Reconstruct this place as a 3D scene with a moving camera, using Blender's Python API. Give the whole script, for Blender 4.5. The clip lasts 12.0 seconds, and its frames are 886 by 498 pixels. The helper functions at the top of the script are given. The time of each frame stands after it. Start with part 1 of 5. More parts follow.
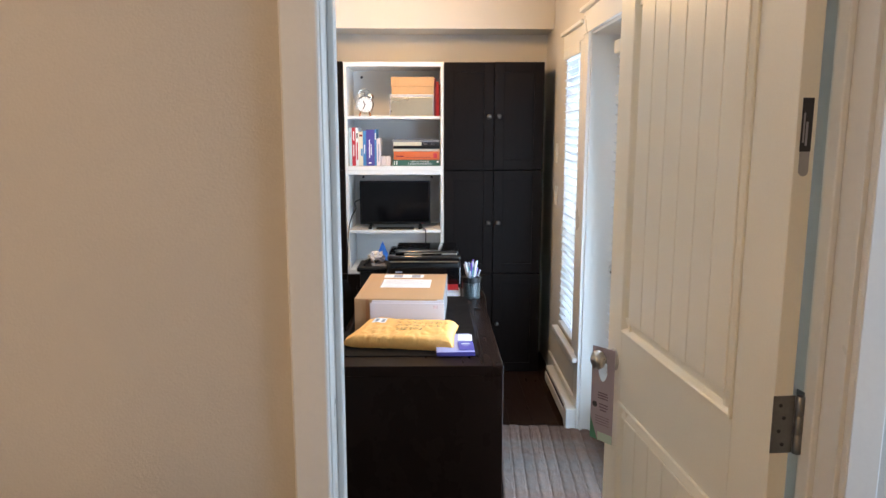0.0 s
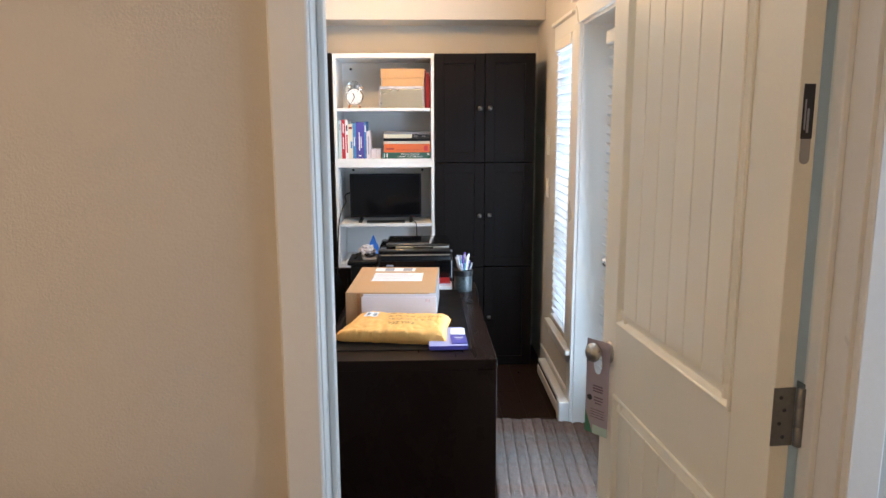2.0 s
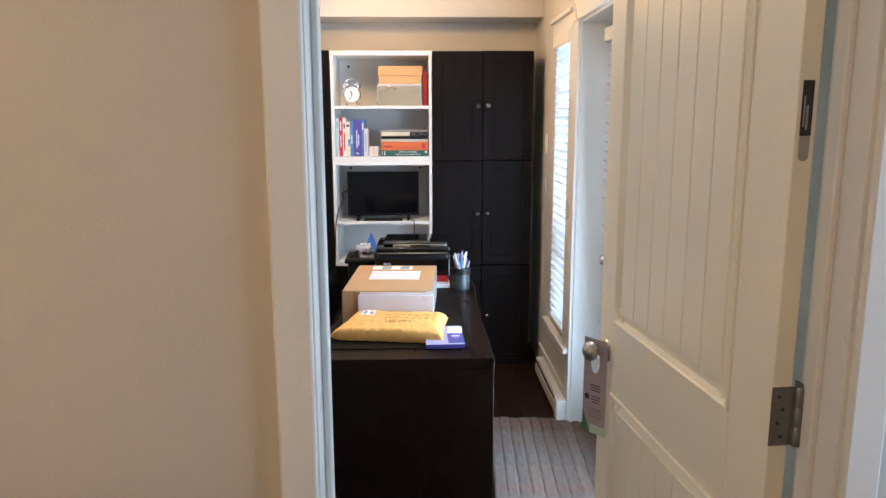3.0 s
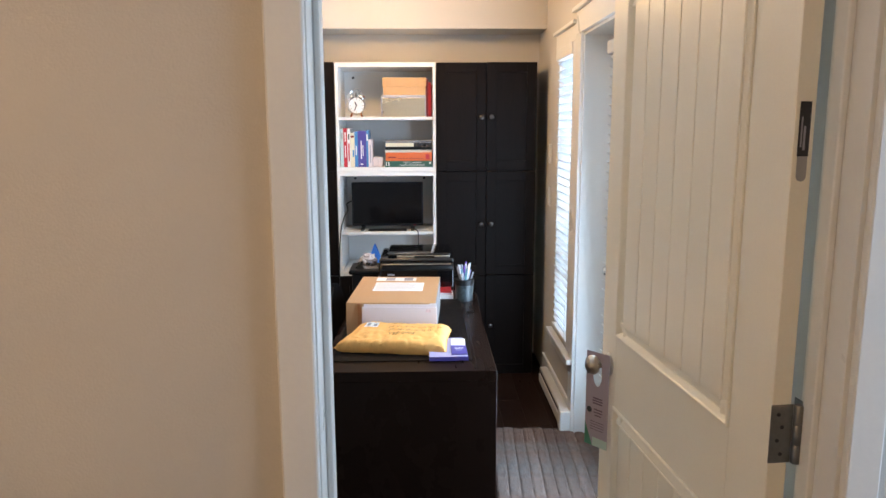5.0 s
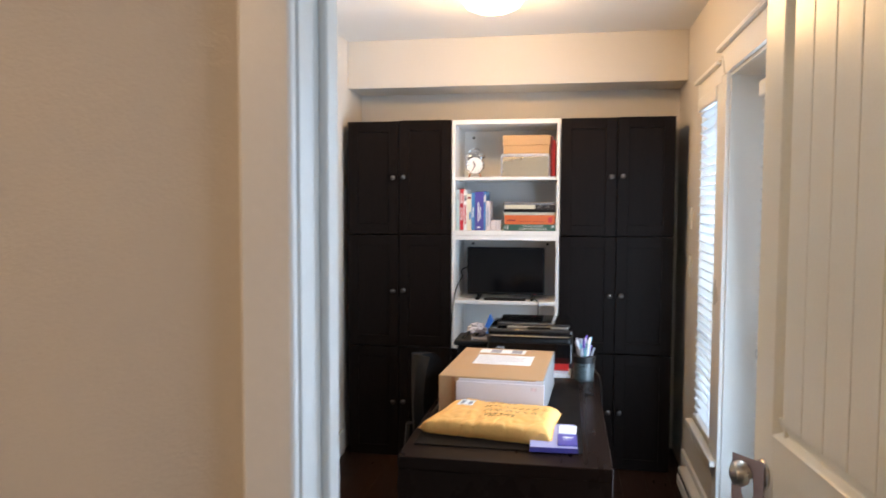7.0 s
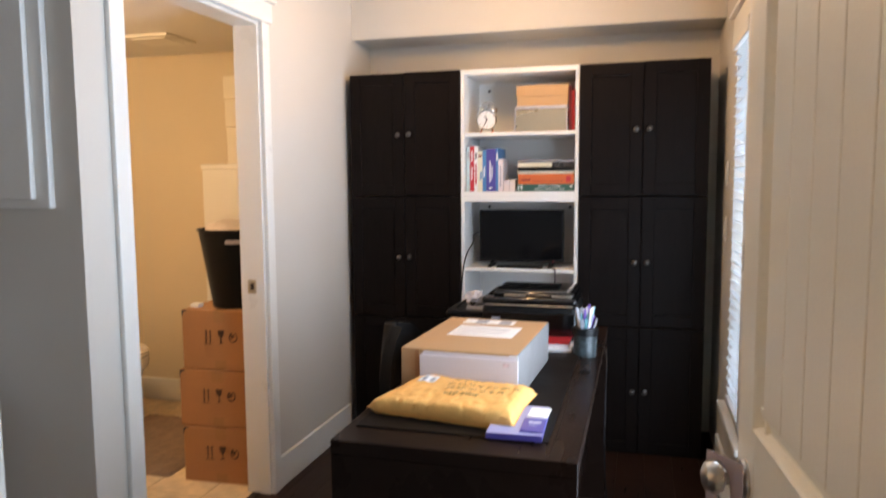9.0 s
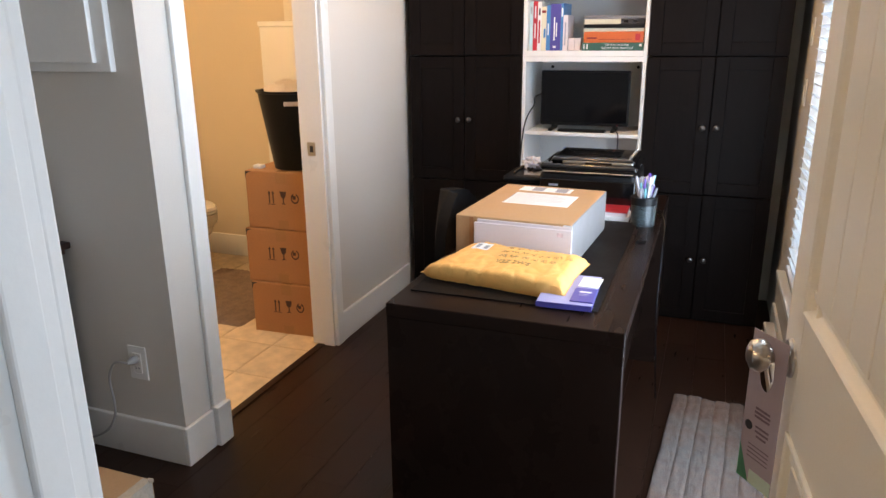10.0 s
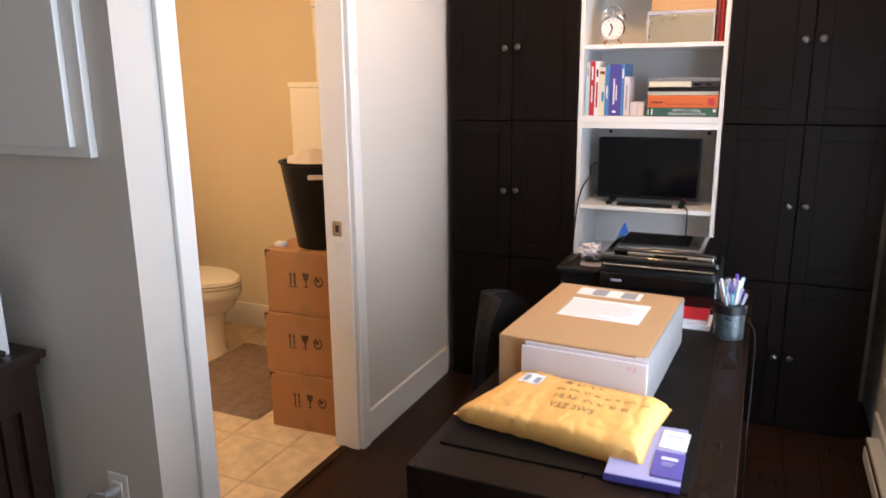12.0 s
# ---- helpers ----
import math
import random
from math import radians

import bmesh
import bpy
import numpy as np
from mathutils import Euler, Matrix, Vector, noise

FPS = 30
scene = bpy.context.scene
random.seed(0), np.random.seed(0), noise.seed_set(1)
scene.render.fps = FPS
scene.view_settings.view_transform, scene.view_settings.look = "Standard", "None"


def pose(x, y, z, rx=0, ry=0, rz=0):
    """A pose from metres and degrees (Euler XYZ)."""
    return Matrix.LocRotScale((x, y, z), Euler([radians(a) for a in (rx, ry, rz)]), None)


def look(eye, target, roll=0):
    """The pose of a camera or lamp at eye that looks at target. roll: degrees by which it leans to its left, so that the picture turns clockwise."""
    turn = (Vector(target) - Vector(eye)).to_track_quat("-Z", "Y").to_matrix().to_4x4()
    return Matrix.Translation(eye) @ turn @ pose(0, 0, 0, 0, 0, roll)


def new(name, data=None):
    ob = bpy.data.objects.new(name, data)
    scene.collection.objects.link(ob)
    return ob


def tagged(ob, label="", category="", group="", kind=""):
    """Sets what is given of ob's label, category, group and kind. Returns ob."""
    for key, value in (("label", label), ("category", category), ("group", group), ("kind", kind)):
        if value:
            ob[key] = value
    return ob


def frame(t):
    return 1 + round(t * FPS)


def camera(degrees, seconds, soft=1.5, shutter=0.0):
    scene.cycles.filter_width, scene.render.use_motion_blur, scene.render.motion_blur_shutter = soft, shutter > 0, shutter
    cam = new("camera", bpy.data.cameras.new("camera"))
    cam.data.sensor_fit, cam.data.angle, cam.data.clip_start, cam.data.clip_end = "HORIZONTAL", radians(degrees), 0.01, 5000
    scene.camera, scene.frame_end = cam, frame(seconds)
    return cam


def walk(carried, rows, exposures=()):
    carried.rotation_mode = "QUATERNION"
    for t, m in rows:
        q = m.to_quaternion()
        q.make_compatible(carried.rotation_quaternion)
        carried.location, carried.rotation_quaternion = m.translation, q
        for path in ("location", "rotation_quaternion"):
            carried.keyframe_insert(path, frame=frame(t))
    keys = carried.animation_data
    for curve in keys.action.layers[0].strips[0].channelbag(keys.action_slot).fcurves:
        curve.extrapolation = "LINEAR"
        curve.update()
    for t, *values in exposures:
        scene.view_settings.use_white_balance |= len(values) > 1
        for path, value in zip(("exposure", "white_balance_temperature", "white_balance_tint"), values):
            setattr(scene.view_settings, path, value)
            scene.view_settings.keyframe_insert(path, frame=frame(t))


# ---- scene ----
# camera and walk
cam = camera(63.8, 12.0, soft=1.5, shutter=0.35)
EXPOSURES = [(0, 0.20, 7350, 17.5), (5.5, 0.18, 7350, 18), (7, 0.06, 7600, 19), (9, -0.10, 8000, 22), (10, 0.16, 8000, 21.5), (10.5, 0.20, 8000, 22), (11.5, 0.04, 8050, 23), (12, 0.10, 8050, 25)]
PATH = [
    (0, (0.528, 0.168, 1.535), (0.558, 2.14, 1.199), 0.0),
    (0.5, (0.525, 0.17, 1.536), (0.563, 2.141, 1.199), -0.1),
    (1, (0.537, 0.181, 1.525), (0.583, 2.151, 1.185), -0.0),
    (1.5, (0.524, 0.191, 1.528), (0.576, 2.16, 1.182), -0.2),
    (2, (0.521, 0.198, 1.526), (0.579, 2.165, 1.173), -0.2),
    (2.5, (0.524, 0.21, 1.519), (0.588, 2.176, 1.16), -0.1),
    (4.5, (0.529, 0.21, 1.545), (0.578, 2.18, 1.201), -0.2),
    (5, (0.533, 0.199, 1.546), (0.581, 2.17, 1.207), -0.2),
    (5.5, (0.561, 0.208, 1.534), (0.509, 2.18, 1.203), -0.4),
    (6, (0.598, 0.25, 1.513), (0.297, 2.2, 1.187), -0.5),
    (6.5, (0.647, 0.399, 1.488), (0.241, 2.344, 1.26), 0.0),
    (7, (0.638, 0.569, 1.437), (0.296, 2.536, 1.319), 0.2),
    (7.2, (0.656, 0.631, 1.424), (0.39, 2.612, 1.337), 0.3),
    (8.8, (0.884, 0.94, 1.36), (0.412, 2.88, 1.255), -0.3),
    (9, (0.888, 0.94, 1.359), (0.359, 2.859, 1.17), -0.4),
    (9.5, (0.894, 0.947, 1.359), (0.244, 2.78, 0.893), -0.4),
    (10, (0.904, 0.955, 1.386), (0.232, 2.748, 0.809), -0.5),
    (10.5, (0.902, 0.97, 1.409), (0.226, 2.76, 0.829), -0.6),
    (11, (0.867, 1.067, 1.421), (0.184, 2.861, 0.859), -0.5),
    (11.5, (0.792, 1.197, 1.451), (0.087, 2.993, 0.925), -0.5),
    (12, (0.762, 1.368, 1.468), (-0.038, 3.142, 1.004), -0.6),
]
walk(cam, [(t, look(eye, target, roll)) for t, eye, target, roll in PATH], exposures=EXPOSURES)

# ---- light ----
world = bpy.data.worlds.new("world")
scene.world = world
world.use_nodes = True
wn = world.node_tree
sky = wn.nodes.new("ShaderNodeTexSky")
sky.sky_type, sky.sun_disc, sky.sun_elevation, sky.sun_rotation = "NISHITA", False, radians(40), radians(200)
wn.links.new(sky.outputs[0], wn.nodes["Background"].inputs[0])
wn.nodes["Background"].inputs[1].default_value = 0.12


def area(name, m, sx, sy, power, colour):
    d = bpy.data.lights.new(name, "AREA")
    d.shape, d.size, d.size_y, d.energy, d.color = "RECTANGLE", sx, sy, power, colour
    ob = new(name, d)
    ob.matrix_world = m
    return ob


DAY = (0.46, 0.71, 1.0)
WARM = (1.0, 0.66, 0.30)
# daylight standing in the openings of the outer wall
area("daylight_patio", look((1.345, 2.70, 1.0), (0.0, 2.70, 0.92)), 1.06, 1.75, 60, DAY)
area("daylight_patio_glass", look((1.80, 2.86, 1.1), (0.0, 2.86, 0.9)), 1.4, 1.9, 18, DAY)
area("daylight_window", look((1.66, 3.99, 1.25), (0.0, 3.99, 1.1)), 0.42, 1.6, 25, DAY)
# added fill lamp, out of view, for cool light on the hall trim
area("hall_fill", look((2.66, 0.65, 1.35), (1.0, 0.85, 1.28)), 0.85, 1.2, 26, (0.44, 0.70, 1.0))


def bulb(name, place, power, size, colour):
    d = bpy.data.lights.new(name, "POINT")
    d.energy, d.shadow_soft_size, d.color = power, size, colour
    ob = new(name, d)
    ob.location = place
    return ob


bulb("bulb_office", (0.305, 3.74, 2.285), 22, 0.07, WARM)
bulb("bulb_bathroom", (-1.85, 3.26, 2.0), 25, 0.08, (1.0, 0.76, 0.43))
# warm lamp added out of view to brighten hall and door; no fixture known
bulb("added_bulb_hall", (-0.85, -0.5, 2.26), 32, 0.08, (1.0, 0.71, 0.40))

# ---- materials ----


def mat(name, colour, rough=0.5, metal=0.0, vary=0.06, scale=6.0, fine=120.0, bump=0.05, stretch=(1, 1, 1), piece=0.0, emit=0.0, sheen=0.0, coat=0.0, spec=0.5):
    """Principled surface with broad and fine variation of colour and gloss, and a fine relief."""
    m = bpy.data.materials.new(name)
    m.use_nodes = True
    t = m.node_tree
    b = t.nodes["Principled BSDF"]
    tc = t.nodes.new("ShaderNodeTexCoord")
    mp = t.nodes.new("ShaderNodeMapping")
    mp.inputs["Scale"].default_value = stretch
    t.links.new(tc.outputs["Object"], mp.inputs[0])
    n1 = t.nodes.new("ShaderNodeTexNoise")
    n1.inputs["Scale"].default_value, n1.inputs["Detail"].default_value = scale, 4
    n2 = t.nodes.new("ShaderNodeTexNoise")
    n2.inputs["Scale"].default_value, n2.inputs["Detail"].default_value = fine, 3
    add = t.nodes.new("ShaderNodeMath")
    add.operation = "ADD"
    for n, i in ((n1, 0), (n2, 1)):
        t.links.new(mp.outputs[0], n.inputs["Vector"])
        t.links.new(n.outputs["Fac"], add.inputs[i])
    rng = t.nodes.new("ShaderNodeMapRange")
    rng.inputs[1].default_value, rng.inputs[2].default_value = 0.6, 1.4
    rng.inputs[3].default_value, rng.inputs[4].default_value = 1 - vary, 1 + vary
    t.links.new(add.outputs[0], rng.inputs[0])
    last = rng.outputs[0]
    if piece:
        oi = t.nodes.new("ShaderNodeObjectInfo")
        r2 = t.nodes.new("ShaderNodeMapRange")
        r2.inputs[3].default_value, r2.inputs[4].default_value = 1 - piece, 1 + piece
        t.links.new(oi.outputs["Random"], r2.inputs[0])
        mul = t.nodes.new("ShaderNodeMath")
        mul.operation = "MULTIPLY"
        t.links.new(last, mul.inputs[0])
        t.links.new(r2.outputs[0], mul.inputs[1])
        last = mul.outputs[0]
    sc = t.nodes.new("ShaderNodeVectorMath")
    sc.operation = "SCALE"
    sc.inputs[0].default_value = colour
    t.links.new(last, sc.inputs["Scale"])
    t.links.new(sc.outputs[0], b.inputs["Base Color"])
    rr = t.nodes.new("ShaderNodeMapRange")
    rr.inputs[1].default_value, rr.inputs[2].default_value = 0.3, 0.7
    rr.inputs[3].default_value, rr.inputs[4].default_value = max(0.02, rough * 0.85), min(1, rough * 1.15)
    t.links.new(n1.outputs["Fac"], rr.inputs[0])
    t.links.new(rr.outputs[0], b.inputs["Roughness"])
    b.inputs["Metallic"].default_value = metal
    b.inputs["Specular IOR Level"].default_value = spec
    if coat:
        b.inputs["Coat Weight"].default_value = coat
    if sheen:
        b.inputs["Sheen Weight"].default_value = sheen
    if bump:
        bp = t.nodes.new("ShaderNodeBump")
        bp.inputs["Strength"].default_value, bp.inputs["Distance"].default_value = bump, 0.01
        t.links.new(n2.outputs["Fac"], bp.inputs["Height"])
        t.links.new(bp.outputs[0], b.inputs["Normal"])
    if emit:
        b.inputs["Emission Color"].default_value = (*colour, 1)
        b.inputs["Emission Strength"].default_value = emit
    return m


PAINT = mat("wall_paint", (0.63, 0.59, 0.54), 0.75, vary=0.025, scale=2.2, fine=260, bump=0.10)
CEIL = mat("ceiling_paint", (0.78, 0.76, 0.73), 0.85, vary=0.02, scale=2, fine=300, bump=0.12)
TRIM = mat("trim_paint", (0.80, 0.785, 0.75), 0.32, vary=0.02, scale=5, fine=90, bump=0.03)
DOORP = mat("door_paint", (0.88, 0.82, 0.69), 0.34, vary=0.025, scale=4, fine=160, bump=0.03)
BATHP = mat("bath_paint", (0.68, 0.58, 0.445), 0.7, vary=0.03, scale=2.5, fine=240, bump=0.08)
PLANK = mat("dark_plank", (0.023, 0.0098, 0.0060), 0.32, spec=0.2, vary=0.34, scale=9, fine=70, bump=0.06, stretch=(6, 0.6, 1), piece=0.08)
BLACKBROWN = mat("black_brown_wood", (0.0072, 0.0047, 0.0041), 0.42, spec=0.09, vary=0.4, scale=14, fine=90, bump=0.06, stretch=(5, 5, 0.5))
DESKWOOD = mat("desk_wood", (0.0145, 0.0077, 0.0057), 0.28, spec=0.07, vary=0.12, scale=2.5, fine=20, bump=0.0, stretch=(4, 0.6, 3))
DARKWOOD = mat("mahogany_wood", (0.022, 0.0075, 0.005), 0.35, vary=0.4, scale=10, fine=70, bump=0.05, stretch=(5, 5, 0.5))
SHELFW = mat("white_laminate", (0.80, 0.79, 0.77), 0.38, vary=0.015, scale=4, fine=120, bump=0.02)
KRAFT = mat("kraft_board", (0.47, 0.27, 0.135), 0.75, vary=0.08, scale=9, fine=150, bump=0.08)
KRAFT2 = mat("kraft_board_brown", (0.42, 0.195, 0.085), 0.62, vary=0.10, scale=7, fine=130, bump=0.08)
TAPE = mat("packing_tape", (0.42, 0.22, 0.11), 0.22, vary=0.05, bump=0.03)
CLEARTAPE = mat("clear_tape", (0.55, 0.47, 0.38), 0.18, vary=0.12, scale=30, bump=0.1)
PAPER = mat("white_paper", (0.80, 0.79, 0.79), 0.7, vary=0.02, fine=200, bump=0.03)
PALEPINK = mat("pale_envelope", (0.68, 0.60, 0.61), 0.72, vary=0.03, fine=200, bump=0.04)
PALECARD = mat("pale_card", (0.76, 0.70, 0.60), 0.6, vary=0.05, scale=8, fine=150, bump=0.05)
WHITEBOX = mat("white_card", (0.60, 0.57, 0.57), 0.6, vary=0.04, fine=150, bump=0.05)
MAILER = mat("yellow_mailer_paper", (0.84, 0.42, 0.12), 0.62, vary=0.10, scale=14, fine=60, bump=0.12)
MAILINK = mat("faded_pen_ink", (0.26, 0.15, 0.055), 0.6, vary=0.3, scale=80, bump=0)
CARTONINK = mat("faded_carton_ink", (0.075, 0.035, 0.022), 0.7, vary=0.4, scale=60, bump=0)
INK = mat("black_ink", (0.03, 0.027, 0.03), 0.6, vary=0.1, bump=0)
GREYINK = mat("grey_print", (0.30, 0.30, 0.33), 0.7, vary=0.1, bump=0)
PURPLE = mat("purple_cover", (0.075, 0.065, 0.30), 0.4, vary=0.06)
LILAC = mat("lilac_cover", (0.35, 0.35, 0.56), 0.45, vary=0.05)
CREAM = mat("cream_cover", (0.72, 0.67, 0.52), 0.6, vary=0.05)
RED = mat("red_cover", (0.52, 0.03, 0.045), 0.4, vary=0.08)
DKRED = mat("dark_red_cover", (0.22, 0.02, 0.03), 0.45, vary=0.1)
BLUE = mat("blue_cover", (0.05, 0.22, 0.46), 0.4, vary=0.06)
BRIGHTBLUE = mat("bright_blue_plastic", (0.02, 0.17, 0.62), 0.35, vary=0.05)
TEALPALE = mat("pale_teal_cover", (0.45, 0.60, 0.62), 0.5, vary=0.05)
GREEN = mat("green_cover", (0.025, 0.10, 0.075), 0.4, vary=0.08)
GREENTAG = mat("green_print", (0.06, 0.22, 0.12), 0.5, vary=0.05)
PALEGREEN = mat("pale_green_print", (0.50, 0.62, 0.50), 0.5, vary=0.05)
ORANGE = mat("orange_cover", (0.62, 0.13, 0.04), 0.4, vary=0.08)
BLACKP = mat("black_plastic", (0.0055, 0.0055, 0.006), 0.40, spec=0.25, vary=0.2, fine=200, bump=0.04)
GLOSSB = mat("glossy_black", (0.004, 0.004, 0.0045), 0.12, vary=0.2, bump=0.0, coat=0.4)
SCREEN = mat("screen_glass", (0.004, 0.004, 0.005), 0.10, spec=0.2, vary=0.0, bump=0.0)
MATB = mat("black_desk_pad", (0.0055, 0.0045, 0.0045), 0.5, spec=0.07, vary=0.2, fine=300, bump=0.12)
FABRIC = mat("black_fabric", (0.0085, 0.007, 0.0065), 0.9, vary=0.3, fine=260, bump=0.3, spec=0.2)
STEEL = mat("brushed_nickel", (0.52, 0.49, 0.45), 0.30, 1.0, vary=0.06, scale=20, fine=200, bump=0.03)
HINGE = mat("aged_steel", (0.23, 0.22, 0.21), 0.38, 1.0, vary=0.12, scale=25, fine=120, bump=0.05)
CHROME = mat("chrome", (0.75, 0.75, 0.76), 0.10, 1.0, vary=0.03, bump=0)
PEWTER = mat("pewter", (0.13, 0.12, 0.115), 0.38, 1.0, vary=0.15, bump=0.02)
COPPER = mat("copper_foot", (0.75, 0.33, 0.18), 0.2, 1.0, vary=0.05, bump=0)
SILVERBOX = mat("champagne_foil", (0.62, 0.55, 0.42), 0.28, 0.85, vary=0.05, scale=3, bump=0.02)
TANBOX = mat("tan_card", (0.56, 0.32, 0.15), 0.6, vary=0.04, bump=0.04)
HEATER = mat("heater_enamel", (0.74, 0.72, 0.68), 0.38, vary=0.03, bump=0.02)
PLATE = mat("switch_plastic", (0.80, 0.79, 0.76), 0.35, vary=0.02, bump=0)
CORD = mat("grey_cord", (0.36, 0.35, 0.34), 0.5, vary=0.05, bump=0)
TILE = mat("travertine_tile", (0.66, 0.525, 0.37), 0.42, vary=0.30, scale=6.5, fine=16, bump=0.05, piece=0.06)
GROUT = mat("tile_grout", (0.52, 0.41, 0.28), 0.9, vary=0.1, bump=0.1)
BATHMAT = mat("taupe_shag", (0.25, 0.175, 0.135), 0.95, vary=0.35, scale=22, fine=180, bump=0.8)
PORCELAIN = mat("porcelain", (0.78, 0.75, 0.69), 0.14, vary=0.015, bump=0)
JUTE = mat("jute_weave", (0.46, 0.32, 0.18), 0.9, vary=0.25, scale=40, fine=250, bump=0.6)
MAUVE = mat("mauve_card", (0.40, 0.32, 0.34), 0.45, vary=0.03, bump=0.02)
TAGPRINT = mat("tag_print", (0.16, 0.10, 0.12), 0.5, bump=0)
STRAP = mat("black_strap", (0.02, 0.02, 0.022), 0.7, bump=0.1)
CLEARP = mat("pale_pen_plastic", (0.50, 0.48, 0.52), 0.3, vary=0.05, bump=0)
VIOLET = mat("violet_pen", (0.16, 0.07, 0.42), 0.3, vary=0.05, bump=0)
TEALPEN = mat("teal_pen", (0.10, 0.32, 0.36), 0.3, vary=0.05, bump=0)
BAGPL = mat("pale_bag_plastic", (0.66, 0.58, 0.52), 0.35, vary=0.06, scale=20, bump=0.2)
LAMP = mat("lit_frosted_glass", (1.0, 0.84, 0.62), 0.4, vary=0.02, bump=0, emit=5.0)
OUTSIDE = mat("outside_ground", (0.30, 0.31, 0.30), 0.9, vary=0.2, scale=1.0, bump=0.1)


def rug_material():
    """Tufted pile: grey ribs fading into faded brown patches, with streaks along the ribs and a fuzzy nap."""
    m = mat("tufted_rug", (0.5, 0.5, 0.5), 0.95, vary=0.30, scale=26, fine=240, bump=1.0, stretch=(1.6, 0.8, 1), piece=0.16, spec=0.1)
    t = m.node_tree
    b = t.nodes["Principled BSDF"]
    grain = b.inputs["Base Color"].links[0].from_socket
    tc = next(n for n in t.nodes if n.bl_idname == "ShaderNodeTexCoord")
    n = t.nodes.new("ShaderNodeTexNoise")
    n.inputs["Scale"].default_value, n.inputs["Detail"].default_value, n.inputs["Roughness"].default_value = 1.7, 8, 0.72
    t.links.new(tc.outputs["Object"], n.inputs["Vector"])
    ramp = t.nodes.new("ShaderNodeValToRGB")
    ramp.color_ramp.elements[0].position, ramp.color_ramp.elements[0].color = 0.36, (0.33, 0.19, 0.145, 1)
    ramp.color_ramp.elements[1].position, ramp.color_ramp.elements[1].color = 0.60, (0.38, 0.335, 0.31, 1)
    ramp.color_ramp.elements.new(0.48).color = (0.43, 0.29, 0.235, 1)
    t.links.new(n.outputs["Fac"], ramp.inputs[0])
    mx = t.nodes.new("ShaderNodeVectorMath")
    mx.operation = "MULTIPLY"
    t.links.new(ramp.outputs[0], mx.inputs[0])
    t.links.new(grain, mx.inputs[1])
    t.links.new(mx.outputs[0], b.inputs["Base Color"])
    return m


RUG = rug_material()


def slat_material():
    m = bpy.data.materials.new("blind_slat")
    m.use_nodes = True
    t = m.node_tree
    b = t.nodes["Principled BSDF"]
    b.inputs["Base Color"].default_value = (0.82, 0.83, 0.83, 1)
    b.inputs["Roughness"].default_value = 0.45
    tr = t.nodes.new("ShaderNodeBsdfTranslucent")
    tr.inputs[0].default_value = (0.75, 0.78, 0.80, 1)
    mx = t.nodes.new("ShaderNodeMixShader")
    mx.inputs[0].default_value = 0.5
    t.links.new(b.outputs[0], mx.inputs[1])
    t.links.new(tr.outputs[0], mx.inputs[2])
    t.links.new(mx.outputs[0], t.nodes["Material Output"].inputs[0])
    return m


SLAT = slat_material()


def glass_material():
    m = bpy.data.materials.new("clear_glass")
    m.use_nodes = True
    b = m.node_tree.nodes["Principled BSDF"]
    b.inputs["Base Color"].default_value = (1, 1, 1, 1)
    b.inputs["Roughness"].default_value, b.inputs["Transmission Weight"].default_value, b.inputs["IOR"].default_value = 0.0, 1.0, 1.45
    return m


GLASS = glass_material()



def cup_material():
    """Black lacquer with a fine teal filigree."""
    m = mat("cup_lacquer", (0.012, 0.014, 0.015), 0.3, vary=0.3, scale=40, fine=120, bump=0.1)
    t = m.node_tree
    b = t.nodes["Principled BSDF"]
    base = b.inputs["Base Color"].links[0].from_socket
    tc = next(n for n in t.nodes if n.bl_idname == "ShaderNodeTexCoord")
    v = t.nodes.new("ShaderNodeTexVoronoi")
    v.feature = "DISTANCE_TO_EDGE"
    v.inputs["Scale"].default_value = 150
    t.links.new(tc.outputs["Object"], v.inputs["Vector"])
    less = t.nodes.new("ShaderNodeMath")
    less.operation = "LESS_THAN"
    less.inputs[1].default_value = 0.10
    t.links.new(v.outputs["Distance"], less.inputs[0])
    mx = t.nodes.new("ShaderNodeMix")
    mx.data_type = "RGBA"
    mx.inputs["B"].default_value = (0.052, 0.075, 0.08, 1)
    t.links.new(less.outputs[0], mx.inputs["Factor"])
    t.links.new(base, mx.inputs["A"])
    t.links.new(mx.outputs["Result"], b.inputs["Base Color"])
    return m


CUP = cup_material()

# ---- mesh helpers ----


def put_box(bm, x0, y0, z0, x1, y1, z1, bevel=0.0, seg=2):
    """A box between two corners added to bm, with rounded edges."""
    m = Matrix.LocRotScale(((x0 + x1) / 2, (y0 + y1) / 2, (z0 + z1) / 2), None, (abs(x1 - x0), abs(y1 - y0), abs(z1 - z0)))
    vs = bmesh.ops.create_cube(bm, size=1, matrix=m)["verts"]
    if bevel:
        es = list({e for v in vs for e in v.link_edges})
        bmesh.ops.bevel(bm, geom=es, offset=bevel, segments=seg, profile=0.5, affect="EDGES")
    return bm


def box(x0, y0, z0, x1, y1, z1, bevel=0.0, seg=2):
    return put_box(bmesh.new(), x0, y0, z0, x1, y1, z1, bevel, seg)


def put_cyl(bm, m, r1, r2, h, n=24):
    bmesh.ops.create_cone(bm, cap_ends=True, segments=n, radius1=r1, radius2=r2, depth=h, matrix=m)
    return bm


def cyl(x, y, z0, z1, r1, r2=None, n=24):
    return put_cyl(bmesh.new(), Matrix.Translation((x, y, (z0 + z1) / 2)), r1, r1 if r2 is None else r2, z1 - z0, n)


